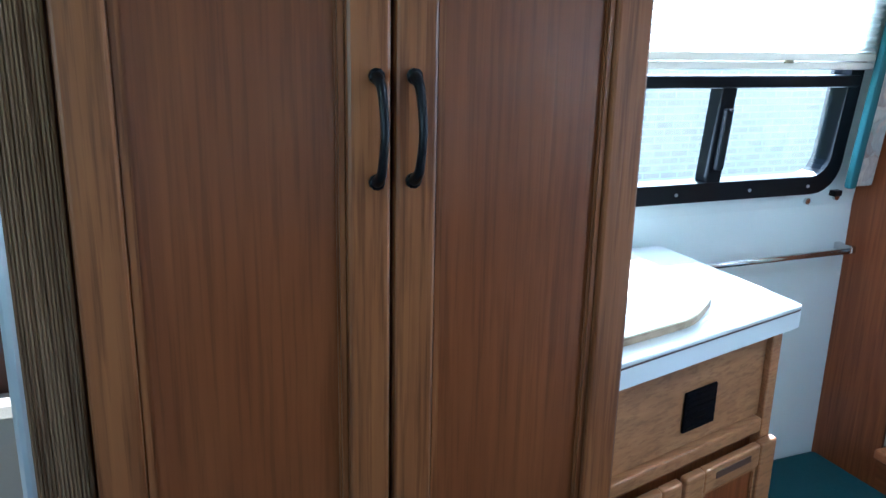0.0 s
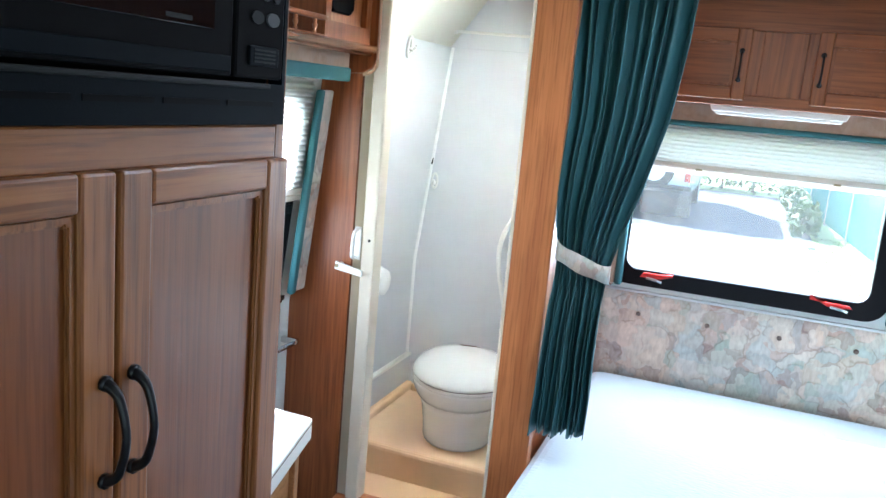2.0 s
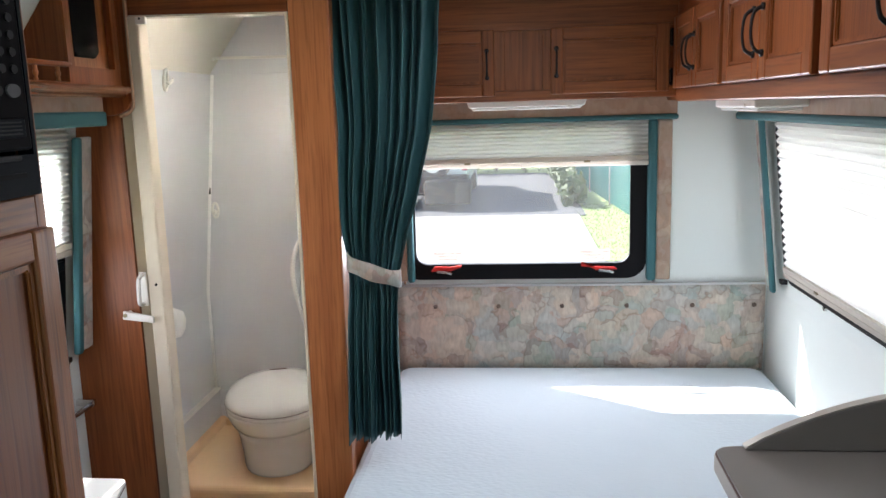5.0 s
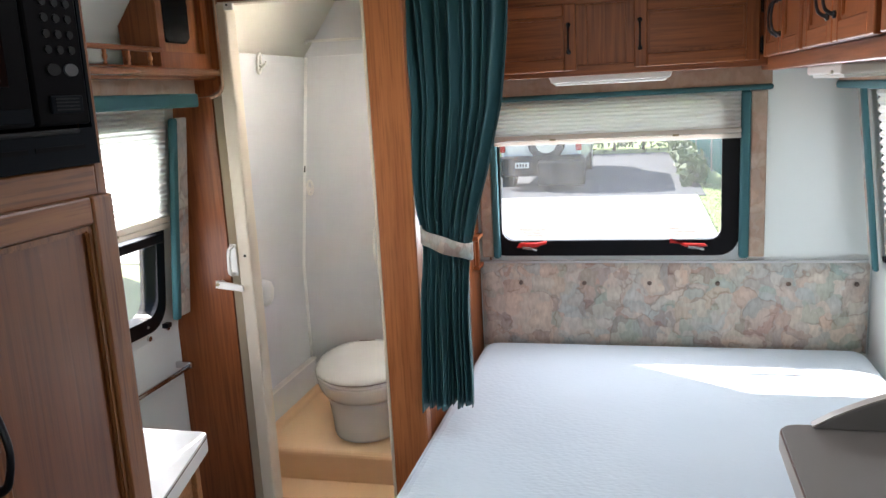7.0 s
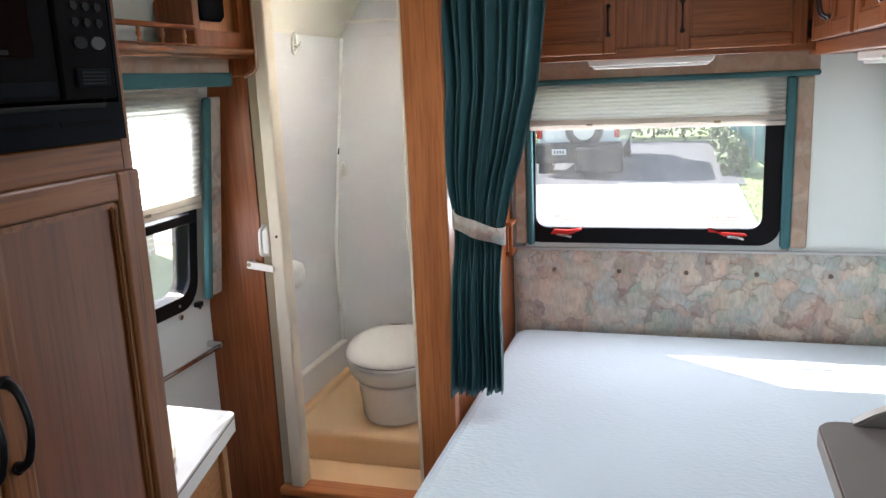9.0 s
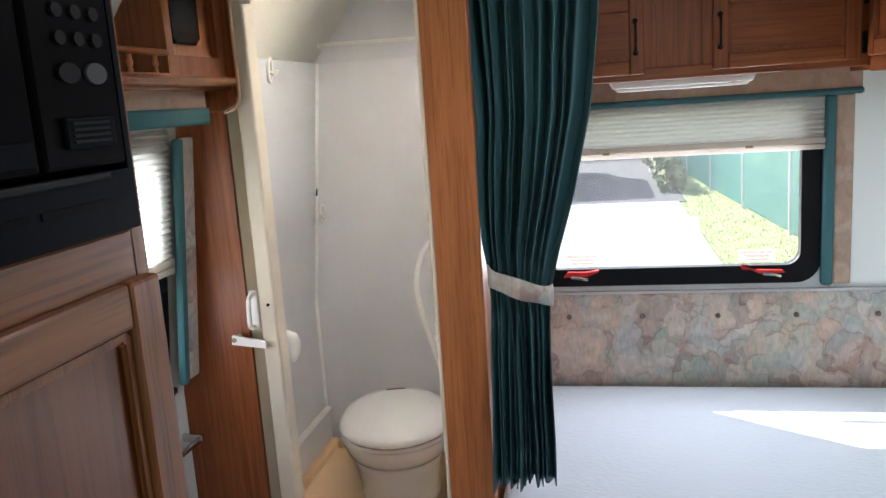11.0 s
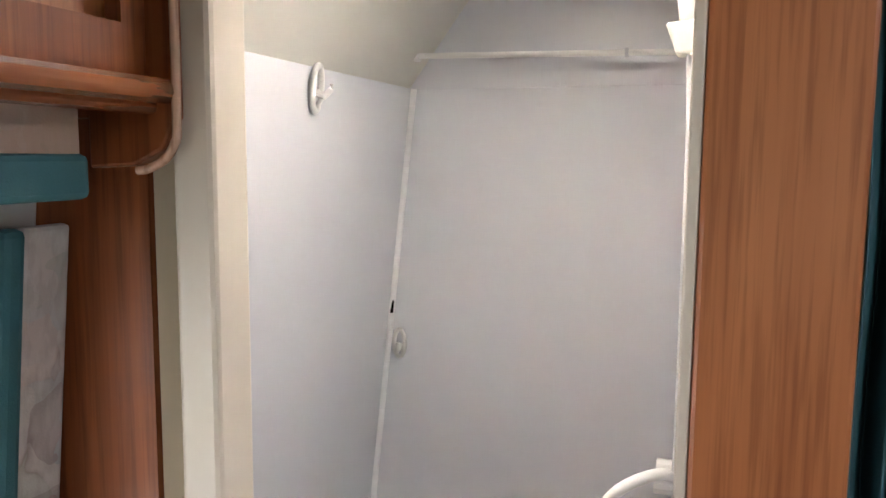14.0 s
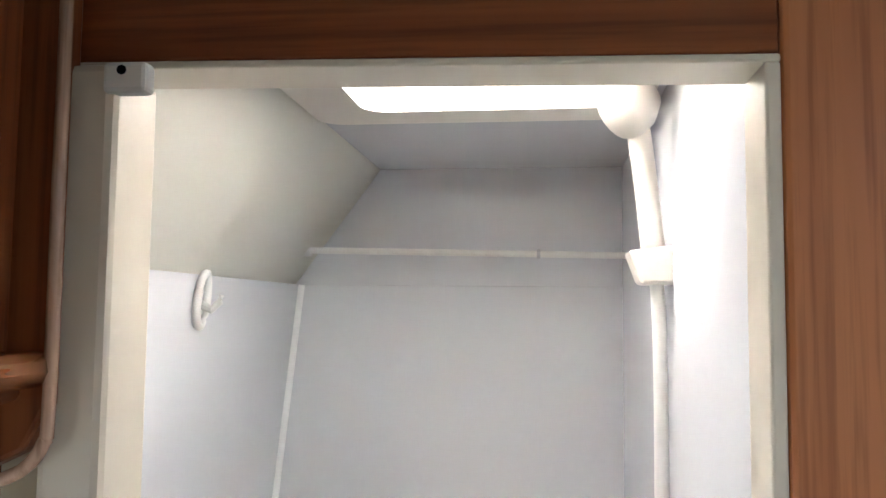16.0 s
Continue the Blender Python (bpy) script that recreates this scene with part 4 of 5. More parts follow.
def wall_hook(at, where, label, s=1.0):
    t = thing("wall_hook", at, label, "hook", "bathroom hooks")
    x, y, z = at
    if where == "side":
        f = lambda o, u, w: (xl(z + w) + 0.03 + o, y + u, z + w)
    else:
        f = lambda o, u, w: (x + u, y - o, z + w)
    part("loop", tube([f(0.006, 0.014 * s * math.sin(a), 0.034 * s * math.cos(a)) for a in [2 * math.pi * k / 20 for k in range(21)]], 0.0055 * s, n=8), WHITEP, t, "", True)
    part("peg", tube([f(0.002, 0, -0.005), f(0.02, 0, -0.012), f(0.028, 0.004, -0.002), f(0.028, 0.006, 0.006)], [0.006, 0.006, 0.005, 0.004], n=8), WHITEP, t)
    part("backplate", tube([f(0.0, 0, -0.01), f(0.005, 0, -0.01)], 0.010 * s, n=12), WHITEP, t)


wall_hook((-0.55, 2.51, 1.768), "side", "white plastic towel hook on the side panel")
wall_hook((-0.588, 2.929, 1.278), "rear", "white plastic hook beside the corner seal", 0.85)
part("inner_knob", lathe([(0.008, -0.044), (0.025, -0.04), (0.036, -0.02), (0.04, 0.01), (0.034, 0.03), (0.01, 0.044)], (-0.425, 2.105, 1.045), n=16), WHITEP, lead, "white moulded inner handle", True)
sm = thing("seal_gap", (-0.615, 2.92, 1.35), "dark gap where the corner seal has split", "gap")
part("gap", tube([(-0.6, 2.918, 1.368), (-0.604, 2.918, 1.343)], [0.002, 0.004], n=6), BLACK, sm)
# hand shower with hose
hs = thing("hand_shower", (-0.02, 2.37, 1.79), "cream hand shower hanging in its wall holder", "shower")
part("holder", prism([(-0.043, 1.822), (0.005, 1.828), (0.005, 1.787), (-0.030, 1.787)], "y", 2.375, 2.42, 0.004), IVORY, hs)
part("grip", tube(bend([(-0.016, 2.39, 1.825), (-0.022, 2.385, 1.88), (-0.031, 2.372, 1.94), (-0.036, 2.362, 1.962)], 4), [0.012] * 12 + [0.016], n=12, flat=1.1), IVORY, hs, "", True)
part("head", tube([(-0.024, 2.362, 1.984), (-0.038, 2.358, 1.973), (-0.052, 2.352, 1.960), (-0.057, 2.350, 1.956)], [0.020, 0.031, 0.031, 0.027], n=18), IVORY, hs, "", True)
part("hose", tube(bend([(-0.012, 2.392, 1.79), (-0.009, 2.396, 1.72), (-0.008, 2.40, 1.55), (-0.008, 2.42, 1.2), (-0.010, 2.43, 0.95), (-0.02, 2.41, 0.80), (-0.055, 2.37, 0.85), (-0.095, 2.345, 1.0), (-0.116, 2.33, 1.12), (-0.110, 2.335, 1.20), (-0.08, 2.35, 1.262), (-0.03, 2.375, 1.285), (0.002, 2.385, 1.275)], 8), 0.0075, n=10), WHITEP, hs, "white ribbed plastic hose", True)
tap = thing("shower_tap", (0.0, 2.39, 1.26), "white shower tap on the inner panel", "tap")
part("body", box(-0.014, 0.0052, 2.376, 2.45, 1.245, 1.295, 0.006), WHITEP, tap)
for y in (2.388, 2.432):
    part("knob", tube([(-0.01, y, 1.27), (-0.035, y, 1.27)], 0.014, n=12), WHITEP, tap)

# shower pan
pn = thing("shower_pan", (-0.3, 2.5, 0.0), "yellowed cream moulded shower pan with a raised toilet step", "shower pan")
part("floor_pan", box(-0.662, -0.0005, 2.062, 2.36, 0.02, 0.283, 0.01), PAN, pn)
part("step", box(-0.66, -0.0005, 2.345, 2.928, 0.05, 0.395, 0.018, seg=3), PAN, pn)
part("rim", box(-0.655, -0.607, 2.25, 2.926, 0.284, 0.424, 0.012, seg=3), PAN, pn)
part("rear_rim", box(-0.606, -0.0005, 2.885, 2.926, 0.3, 0.424, 0.014, seg=3), PAN, pn)
part("side_shelf", box(-0.655, -0.50, 2.066, 2.25, 0.284, 0.34, 0.014, seg=3), PAN, pn)
setting("bath_skirting", box(-0.664, -0.632, 2.10, 2.929, 0.37, 0.535, 0.004), FIBRE, "white skirting below the side panel")
setting("skirting_bead", box(-0.662, -0.627, 2.10, 2.929, 0.5355, 0.545, 0.003), WHITEP, "white bead on the skirting")

# toilet, turned a little towards the door
to = new("toilet")
tagged(to, "white plastic toilet with its lid closed, on the shower step", "toilet")


def egg(k, w, l, n=28):
    """An oval seat outline, squarer at the back."""
    out = []
    for i in range(n):
        a = 2 * math.pi * i / n
        c, s = math.cos(a), math.sin(a)
        e = 0.8 if s > 0 else 1.0
        out.append((w * k * math.copysign(abs(c) ** e, c), l * k * math.copysign(abs(s) ** e, s)))
    return out


def loft(sections):
    b = bmesh.new()
    rings = [[b.verts.new((x + dx, y + dy, z)) for x, y in pts] for pts, dx, dy, z in sections]
    n = len(rings[0])
    for q, w in zip(rings, rings[1:]):
        for k in range(n):
            b.faces.new((q[k], q[(k + 1) % n], w[(k + 1) % n], w[k]))
    b.faces.new(rings[0][::-1]), b.faces.new(rings[-1])
    bmesh.ops.recalc_face_normals(b, faces=b.faces[:])
    return b


W_, L_ = 0.185, 0.215
part("pedestal", loft([(egg(0.66, W_, L_), 0, -0.03, 0.0), (egg(0.68, W_, L_), 0, -0.03, 0.012), (egg(0.70, W_, L_), 0, -0.025, 0.06), (egg(0.76, W_, L_), 0, -0.012, 0.12), (egg(0.82, W_, L_), 0, -0.004, 0.15)]), CHINA, to, "", True)
part("bowl", loft([(egg(0.825, W_, L_), 0, -0.004, 0.148), (egg(0.90, W_, L_), 0, 0, 0.165), (egg(0.96, W_, L_), 0, 0, 0.188), (egg(0.99, W_, L_), 0, 0, 0.208), (egg(0.995, W_, L_), 0, 0, 0.218)]), CHINA, to, "", True)
part("seat", loft([(egg(0.985, W_, L_), 0, 0, 0.2185), (egg(0.998, W_, L_), 0, 0, 0.221), (egg(0.998, W_, L_), 0, 0, 0.228), (egg(0.985, W_, L_), 0, 0, 0.230)]), CHINA, to, "", True)
# dark filler in place of the shade between seat and lid
part("seat_gap", loft([(egg(0.965, W_, L_), 0, 0, 0.229), (egg(0.965, W_, L_), 0, 0, 0.234)]), BROWNEDGE, to)
part("lid", loft([(egg(0.98, W_, L_), 0, 0, 0.233), (egg(1.01, W_, L_), 0, 0, 0.238), (egg(1.01, W_, L_), 0, 0, 0.245), (egg(0.97, W_, L_), 0, 0.004, 0.256), (egg(0.9, W_, L_), 0, 0.01, 0.268), (egg(0.7, W_, L_), 0, 0.03, 0.282), (egg(0.4, W_, L_), 0, 0.06, 0.288)]), CHINA, to, "", True)
part("hinge_cover", box(-0.10, 0.10, 0.17, 0.225, 0.205, 0.245, 0.014, seg=3), CHINA, to)
part("lid_slot", box(-0.032, 0.032, 0.150, 0.157, 0.288, 0.2905), BROWNEDGE, to)
part("flush_slot", box(-0.03, 0.03, -0.166, -0.15, 0.158, 0.163), BROWNEDGE, to)
to.location, to.rotation_euler = (-0.285, 2.60, 0.394), (0, 0, radians(14))

# ---- curtain ----
cu = thing("curtain", (0.25, 1.97, 0.74), "dark teal pleated privacy curtain tied back beside the post", "curtain")
EDGE = ((0.742, 0.133, 0.272), (0.85, 0.137, 0.274), (1.0, 0.142, 0.272), (1.12, 0.140, 0.271), (1.2, 0.133, 0.273), (1.3, 0.127, 0.298), (1.42, 0.124, 0.334), (1.6, 0.125, 0.373), (1.8, 0.117, 0.399), (2.0, 0.110, 0.412))


def edge(z):
    for (z0, a0, b0), (z1, a1, b1) in zip(EDGE, EDGE[1:]):
        if z <= z1:
            k = (z - z0) / (z1 - z0)
            return a0 + (a1 - a0) * k, b0 + (b1 - b0) * k
    return EDGE[-1][1:]


rnd = random.Random(23)
FOLDS, at_u = [], 0.0
while at_u < 1.0:
    wide = rnd.choice((0.045, 0.055, 0.07, 0.085, 0.11))
    if at_u > 0.74:
        wide = 0.17
    FOLDS.append((at_u, min(1.0, at_u + wide), rnd.uniform(0.040, 0.088), 0.0 if at_u > 0.74 else rnd.uniform(-0.016, 0.016), rnd.uniform(0.34, 0.66)))
    at_u += wide


def fold(u, z):
    """How far a point across the cloth stands forward, and its sideways lean: narrow rounded ridges between deep valleys."""
    for a, b_, deep, lean, mid in FOLDS:
        if u <= b_ or b_ >= 1.0:
            k = (u - a) / (b_ - a)
            m = mid + 0.07 * noise.noise((a * 31, z * 1.6, 2.0))
            k = 0.5 * k / m if k < m else 0.5 + 0.5 * (k - m) / (1 - m)
            k = min(1.0, max(0.0, k)) * (0.55 if b_ >= 1.0 else 1.0)
            hill = math.sin(math.pi * k) ** 1.25
            return deep * hill * (0.85 + 0.4 * noise.noise((a * 17, z * 1.3, 7.0))), lean * hill
    return 0.0, 0.0


bm = bmesh.new()
NU, NV, rows = 260, 56, []
for j in range(NV + 1):
    z0 = 0.742 + (2.0 - 0.742) * j / NV
    x0, x1 = edge(z0)
    tie = math.exp(-((z0 - 1.21) / 0.10) ** 2)
    low = max(0.0, min(1.0, (1.15 - z0) / 0.4))
    row = []
    for i in range(NU + 1):
        u = i / NU
        forward, lean = fold(u, z0)
        y = 2.018 + 0.090 * min(1.0, max(0.0, (z0 - 1.0) / 0.6)) - 0.012 * math.sin(math.pi * u) * tie - forward * (1 - 0.72 * tie)
        y -= 0.010 * low * noise.noise((u * 9, z0 * 3, 4.0))
        x = x0 + (x1 - x0) * u + lean * (1 - 0.6 * tie) + 0.004 * noise.noise((u * 4, z0 * 4, 1.0))
        z = z0 + ((0.012 * noise.noise((u * 11, 1, 2)) + 0.25 * forward * (u - 0.4)) if j == 0 else 0)
        row.append(bm.verts.new((min(max(x, x0 - 0.006), x1 + 0.012), y, z)))
    rows.append(row)
for q, w in zip(rows, rows[1:]):
    for i in range(NU):
        bm.faces.new((q[i], q[i + 1], w[i + 1], w[i]))
cl = part("cloth", bm, TEALC, cu, smooth=True)
cl.modifiers.new("thick", "SOLIDIFY").thickness = 0.002
bm = bmesh.new()
lo, hi = [], []
for k in range(33):
    a = 2 * math.pi * k / 32
    x = 0.203 + 0.0755 * math.cos(a)
    y = 2.034 + 0.046 * math.sin(a)
    z = 1.216 - 0.33 * (x - 0.203)
    lo.append(bm.verts.new((x, y, z - 0.023 + 0.002 * math.sin(5 * a)))), hi.append(bm.verts.new((x, y, z + 0.023 + 0.002 * math.cos(4 * a))))
for k in range(32):
    bm.faces.new((lo[k], lo[k + 1], hi[k + 1], hi[k]))
tb = part("tieback", bm, TIECLOTH, cu, "pale floral tieback band", True)
tb.modifiers.new("thick", "SOLIDIFY").thickness = 0.004
trk = thing("curtain_track", (0.6, 2.077, 2.0), "white curtain track under the ceiling", "curtain track")
part("track", box(0.105, 1.13, 2.062, 2.092, 2.003, 2.0185, 0.002), WHITEP, trk)

rk = thing("wall_rack", (0.12, 2.9, 0.94), "small oak rack on the partition behind the curtain", "rack")
for z in (0.945, 1.062):
    part("slat", box(0.0985, 0.124, 2.855, 2.952, z, z + 0.014, 0.003), RED_Y, rk)
part("end_post", box(0.110, 0.124, 2.855, 2.869, 0.9595, 1.0615, 0.003), RED_Z, rk)
part("back_board", box(0.0985, 0.104, 2.870, 2.952, 0.9595, 1.0615, 0.002), RED_Z, rk)

# ---- cabinet doors ----


def mapper(face, p0):
    """Local (along, out, up) to world for a face at p0."""
    return {"+x": lambda u, o, w: Vector((p0 + o, u, w)), "-x": lambda u, o, w: Vector((p0 - o, u, w)), "-y": lambda u, o, w: Vector((u, p0 - o, w))}[face]


def put(bm, f):
    for v in bm.verts:
        v.co = f(*v.co)
    bmesh.ops.recalc_face_normals(bm, faces=bm.faces[:])
    return bm


def pull(parent, f, u, w0, w1, reach=0.028, thick=1.0):
    """A dark arched cabinet pull, standing or lying."""
    mid = (w0 + w1) / 2
    pts = [(0.0, w0), (0.012, w0 + 0.004), (0.022, w0 + 0.016), (reach, mid), (0.022, w1 - 0.016), (0.012, w1 - 0.004), (0.0, w1)]
    path = bend([(u, o, w) for o, w in pts], 4)
    n = len(path)
    rad = [thick * 0.0066 - thick * 0.0022 * math.sin(math.pi * min(1, max(0, (i - 2) / (n - 5)))) for i in range(n)]
    b = tube(path, rad, n=8)
    for w in (w0, w1):
        joined(tube([(u, 0.0, w), (u, 0.006, w)], 0.008, n=10), b)
    part("handle", put(b, f), PEWTER, parent, "dark pewter arched handle", True)


def panel_door(parent, f, u0, u1, w0, w1, mats, stile=0.05, rail=0.05, thick=0.019, name="door"):
    """A frame-and-panel door: stiles, rails and a recessed panel inside a small moulding."""
    rails_m, stiles_m, panel_m = mats
    d = part(name, put(box(u0 + stile * 0.9, u1 - stile * 0.9, 0.001, thick * 0.42, w0 + rail * 0.9, w1 - rail * 0.9), f), panel_m, parent)
    for a, b_ in ((u0, u0 + stile), (u1 - stile, u1)):
        part("stile", put(box(a, b_, 0.001, thick, w0, w1, 0.004), f), stiles_m, d)
    for a, b_ in ((w0, w0 + rail), (w1 - rail, w1)):
        part("rail", put(box(u0 + stile, u1 - stile, 0.001, thick - 0.0006, a, b_, 0.004), f), rails_m, d)
    m = 0.010
    iu0, iu1, iw0, iw1 = u0 + stile, u1 - stile, w0 + rail, w1 - rail
    b = ring([(iu0 - 0.001, iw0 - 0.001), (iu1 + 0.001, iw0 - 0.001), (iu1 + 0.001, iw1 + 0.001), (iu0 - 0.001, iw1 + 0.001)], [(iu0 + m, iw0 + m), (iu1 - m, iw0 + m), (iu1 - m, iw1 - m), (iu0 + m, iw1 - m)], "y", thick * 0.40, thick * 0.72)
    bmesh.ops.bevel(b, geom=b.edges[:], offset=0.0025, segments=2, affect="EDGES")
    part("moulding", put(b, f), stiles_m, d)
    return d


def hinge(parent, f, u, w0, w1, m=None):
    b = box(u - 0.010, u + 0.010, 0.0, 0.0035, w0, w1, 0.0015)
    tube([(u, 0.006, w0 + 0.008), (u, 0.006, w1 - 0.008)], 0.006, b, 8)
    for w in (w0, w1):
        joined(tube([(u, 0.004, w - 0.004), (u, 0.004, w + 0.004)], 0.007, n=8), b)
    part("hinge", put(b, f), m or PEWTER, parent, "dark metal hinge")


# ---- cabinets above the bed ----
uc = thing("overhead_cabinet", (0.62, 2.86, 1.67), "reddish oak overhead cabinet above the rear window", "cabinet", "overhead cabinets")
part("bottom", box(0.1, 1.142, 2.715, 2.997, 1.669, 1.683), RED_X, uc)
part("bottom_rail", box(0.1, 1.142, 2.706, 2.722, 1.664, 1.70, 0.003), RED_X, uc)
part("top_rail", box(0.1, 1.142, 2.708, 2.722, 1.90, 2.018, 0.002), RED_X, uc)
for a, b_ in ((0.1, 0.165), (0.515, 0.563), (0.69, 0.735), (1.105, 1.142)):
    part("stile", box(a, b_, 2.707, 2.722, 1.70, 1.90, 0.002), RED_Z, uc)
part("filler_panel", box(0.563, 0.69, 2.716, 2.726, 1.70, 1.90), RED_Z, uc)
part("back", box(0.165, 1.105, 2.7225, 2.73, 1.70, 1.90), RED_X, uc)
f = mapper("-y", 2.706)
for a, b_, hu, hgs in ((0.15, 0.527, 0.502, 0.14), (0.718, 1.112, 0.737, 1.118)):
    d = panel_door(uc, f, a, b_, 1.683, 1.905, (RED_X, RED_Z, RED_X), 0.042, 0.042)
    pull(d, mapper("-y", 2.687), hu, 1.745, 1.835, 0.024, 0.72)
for w in (1.705, 1.835):
    hinge(uc, f, 1.124, w, w + 0.05)
us = thing("overhead_cabinet", (1.3, 1.6, 1.66), "reddish oak overhead cabinet along the side wall", "cabinet", "overhead cabinets")
part("bottom", box(1.15, 1.405, 0.1, 2.997, 1.652, 1.666), RED_Y, us)
part("bottom_rail", box(1.138, 1.155, 0.1, 2.705, 1.648, 1.69, 0.004), RED_Y, us)
part("top_rail", box(1.140, 1.155, 0.1, 2.705, 1.915, 2.018, 0.002), RED_Y, us)
for a, b_ in ((2.66, 2.705), (2.02, 2.065), (1.36, 1.385), (0.7, 0.74)):
    part("stile", box(1.139, 1.155, a, b_, 1.69, 1.915, 0.002), RED_Z, us)
part("back", box(1.156, 1.165, 0.1, 2.66, 1.69, 1.915), RED_Y, us)
f = mapper("-x", 1.138)
for a, b_, hu in ((2.375, 2.665, 2.40), (2.065, 2.368, 2.345), (1.715, 2.02, 1.745), (1.40, 1.708, 1.68), (1.05, 1.36, 1.08), (0.74, 1.043, 1.02)):
    d = panel_door(us, f, a, b_, 1.69, 1.92, (RED_Y, RED_Z, RED_Z), 0.045, 0.042)
    pull(d, mapper("-x", 1.119), hu, 1.745, 1.84, 0.026, 0.72)
for w in (1.71, 1.83):
    hinge(us, f, 2.042, w, w + 0.05)

# ---- window on the bed side ----
win2 = tagged(new("window_2"), "side window in a black aluminium frame", "window", "", "structure")
win2.location = (1.5, 2.1, 1.0)
part("window_frame", on_right(ring(rrect(1.46, 2.75, 1.01, 1.60, 0.07), rrect(1.52, 2.69, 1.07, 1.55, 0.05), "x", -0.045, 0.012)), BLACKM, win2)
p = part("pane", on_right(prism(rrect(1.50, 2.71, 1.05, 1.565, 0.05), "x", -0.03, -0.025)), PANE, win2)
p.visible_shadow = False
shade("pleated_shade", (1.45, 2.1, 1.05), "r", 1.42, 2.655, 1.045, 1.60, 0.03, "white pleated shade drawn fully down the side window", pleat=0.013)
vl = thing("valance", (1.42, 2.1, 1.59), "brown floral box valance with teal binding above the side window", "valance", "window valances")
part("front_panel", box(1.392, 1.408, 1.3, 2.89, 1.598, 1.647, 0.004), FLORALB, vl)
part("end_panel", box(1.408, 1.455, 2.872, 2.89, 1.598, 1.647, 0.003), FLORALB, vl)
part("binding", box(1.385, 1.412, 1.3, 2.895, 1.578, 1.604, 0.008), TEALB, vl, "teal cloth binding")
tr = thing("side_trim", (1.48, 2.83, 0.965), "padded floral side trim with teal binding beside the window", "window trim", "window side trims")
part("pad", on_right(box(0.022, 0.04, 2.825, 2.885, 0.96, 1.60, 0.006)), FLORAL, tr)
part("binding", on_right(box(0.03, 0.048, 2.79, 2.825, 0.955, 1.60, 0.009)), TEALB, tr, "teal cloth binding")
for y, z in ((2.70, 1.02), (2.40, 1.0)):
    s = thing("screw_cap", (xr(z) - 0.01, y, z), "small screw cap on the side wall", "screw", "wall screws")
    part("cap", on_right(tube([(0.0, y, z), (0.008, y, z)], 0.008)), CHROME, s)

ct = thing("shade_catch", (xr(1.0), 2.80, 0.995), "dark metal hold-down catch for the side shade", "catch")
part("catch", on_right(box(0.001, 0.022, 2.755, 2.785, 0.995, 1.012, 0.002)), PEWTER, ct)

# ---- side counter beyond the bed ----
cb = thing("side_counter", (1.3, 1.0, 0), "grey laminate side counter with a curved upstand", "counter")
part("cabinet_body", box(1.06, 1.55, 0.35, 1.55, 0, 0.857), OAK_Z, cb)
top = round_poly([(1.005, 0.3), (1.54, 0.3), (1.54, 1.60), (1.018, 1.60)], 0.045, 6)
part("edge_band", prism(top, "z", 0.858, 0.894, 0.003), TAUPE, cb, "pale taupe rounded edge band")
part("seam", prism([(1.2725 + (x - 1.2725) * 0.994, 0.95 + (y - 0.95) * 0.9975) for x, y in top], "z", 0.8942, 0.8972), BROWNEDGE, cb)
part("countertop", prism([(1.2725 + (x - 1.2725) * 0.982, 0.95 + (y - 0.95) * 0.992) for x, y in top], "z", 0.8974, 0.902, 0.001), GREYLAM, cb)
arc = [(1.085, 0.9025)] + [(1.085 + 0.437 * k / 12, 0.905 + 0.13 * math.sin(math.pi / 2 * (k / 12)) ** 0.85) for k in range(1, 13)] + [(1.522, 0.9025)]
part("upstand", prism(arc, "y", 1.572, 1.596, 0.003), GREYLAM, cb, "grey curved upstand with a pale edge")
part("upstand_edge", prism([(1.085 + 0.437 * k / 12, 0.9055 + 0.13 * math.sin(math.pi / 2 * (k / 12)) ** 0.85) for k in range(0, 13)] + [(1.085 + 0.437 * k / 12, 0.9085 + 0.13 * math.sin(math.pi / 2 * (k / 12)) ** 0.85) for k in range(12, -1, -1)], "y", 1.5725, 1.5955), TAUPE, cb)

# ---- tall cabinet with microwave ----
tc = thing("tall_cabinet", (-0.3, 0.53, 0), "tall oak galley cabinet with two panel doors", "cabinet")
part("body", prism([(-0.004, 0.205), (-0.004, 0.852), (-0.60, 0.852), (-0.60, 0.42)], "z", 0, 1.555), CAB_Z, tc)
part("top_box", prism([(-0.35, 0.33), (-0.35, 0.852), (-0.43, 0.852), (-0.43, 0.36)], "z", 1.555, 2.018), CAB_Z, tc)
part("side_panel", box(-0.35, -0.004, 0.838, 0.852, 1.555, 2.018), CAB_Z, tc)
ribs = [(-0.004, 0.196)]
for k in range(15):
    y = 0.1965 + k * 0.0036
    ribs += [(0.0098, y), (0.0118 + 0.0006 * math.sin(k * 2.3), y + 0.0011), (0.0118 + 0.0006 * math.sin(k * 1.7), y + 0.0024)]
ribs += [(0.0098, 0.2508), (-0.004, 0.252)]
part("edge_stile", prism([(x, y) for x, y in ribs], "z", 0, 2.018), oak("deep_grain_oak", 2, (0.145, 0.082, 0.040), (0.24, 0.145, 0.078), 0.55, 1.0, 1.0, 0.0, 0.2), tc, "ribbed open-grained oak stile")
part("far_stile", box(-0.004, 0.006, 0.836, 0.858, 0, 2.018, 0.003), CAB_Z, tc)
part("middle_rail", box(-0.004, 0.0075, 0.2525, 0.836, 1.518, 1.562, 0.003), CAB_Y, tc)
part("top_rail", box(-0.004, 0.0075, 0.2525, 0.836, 1.925, 2.018, 0.003), CAB_Y, tc)
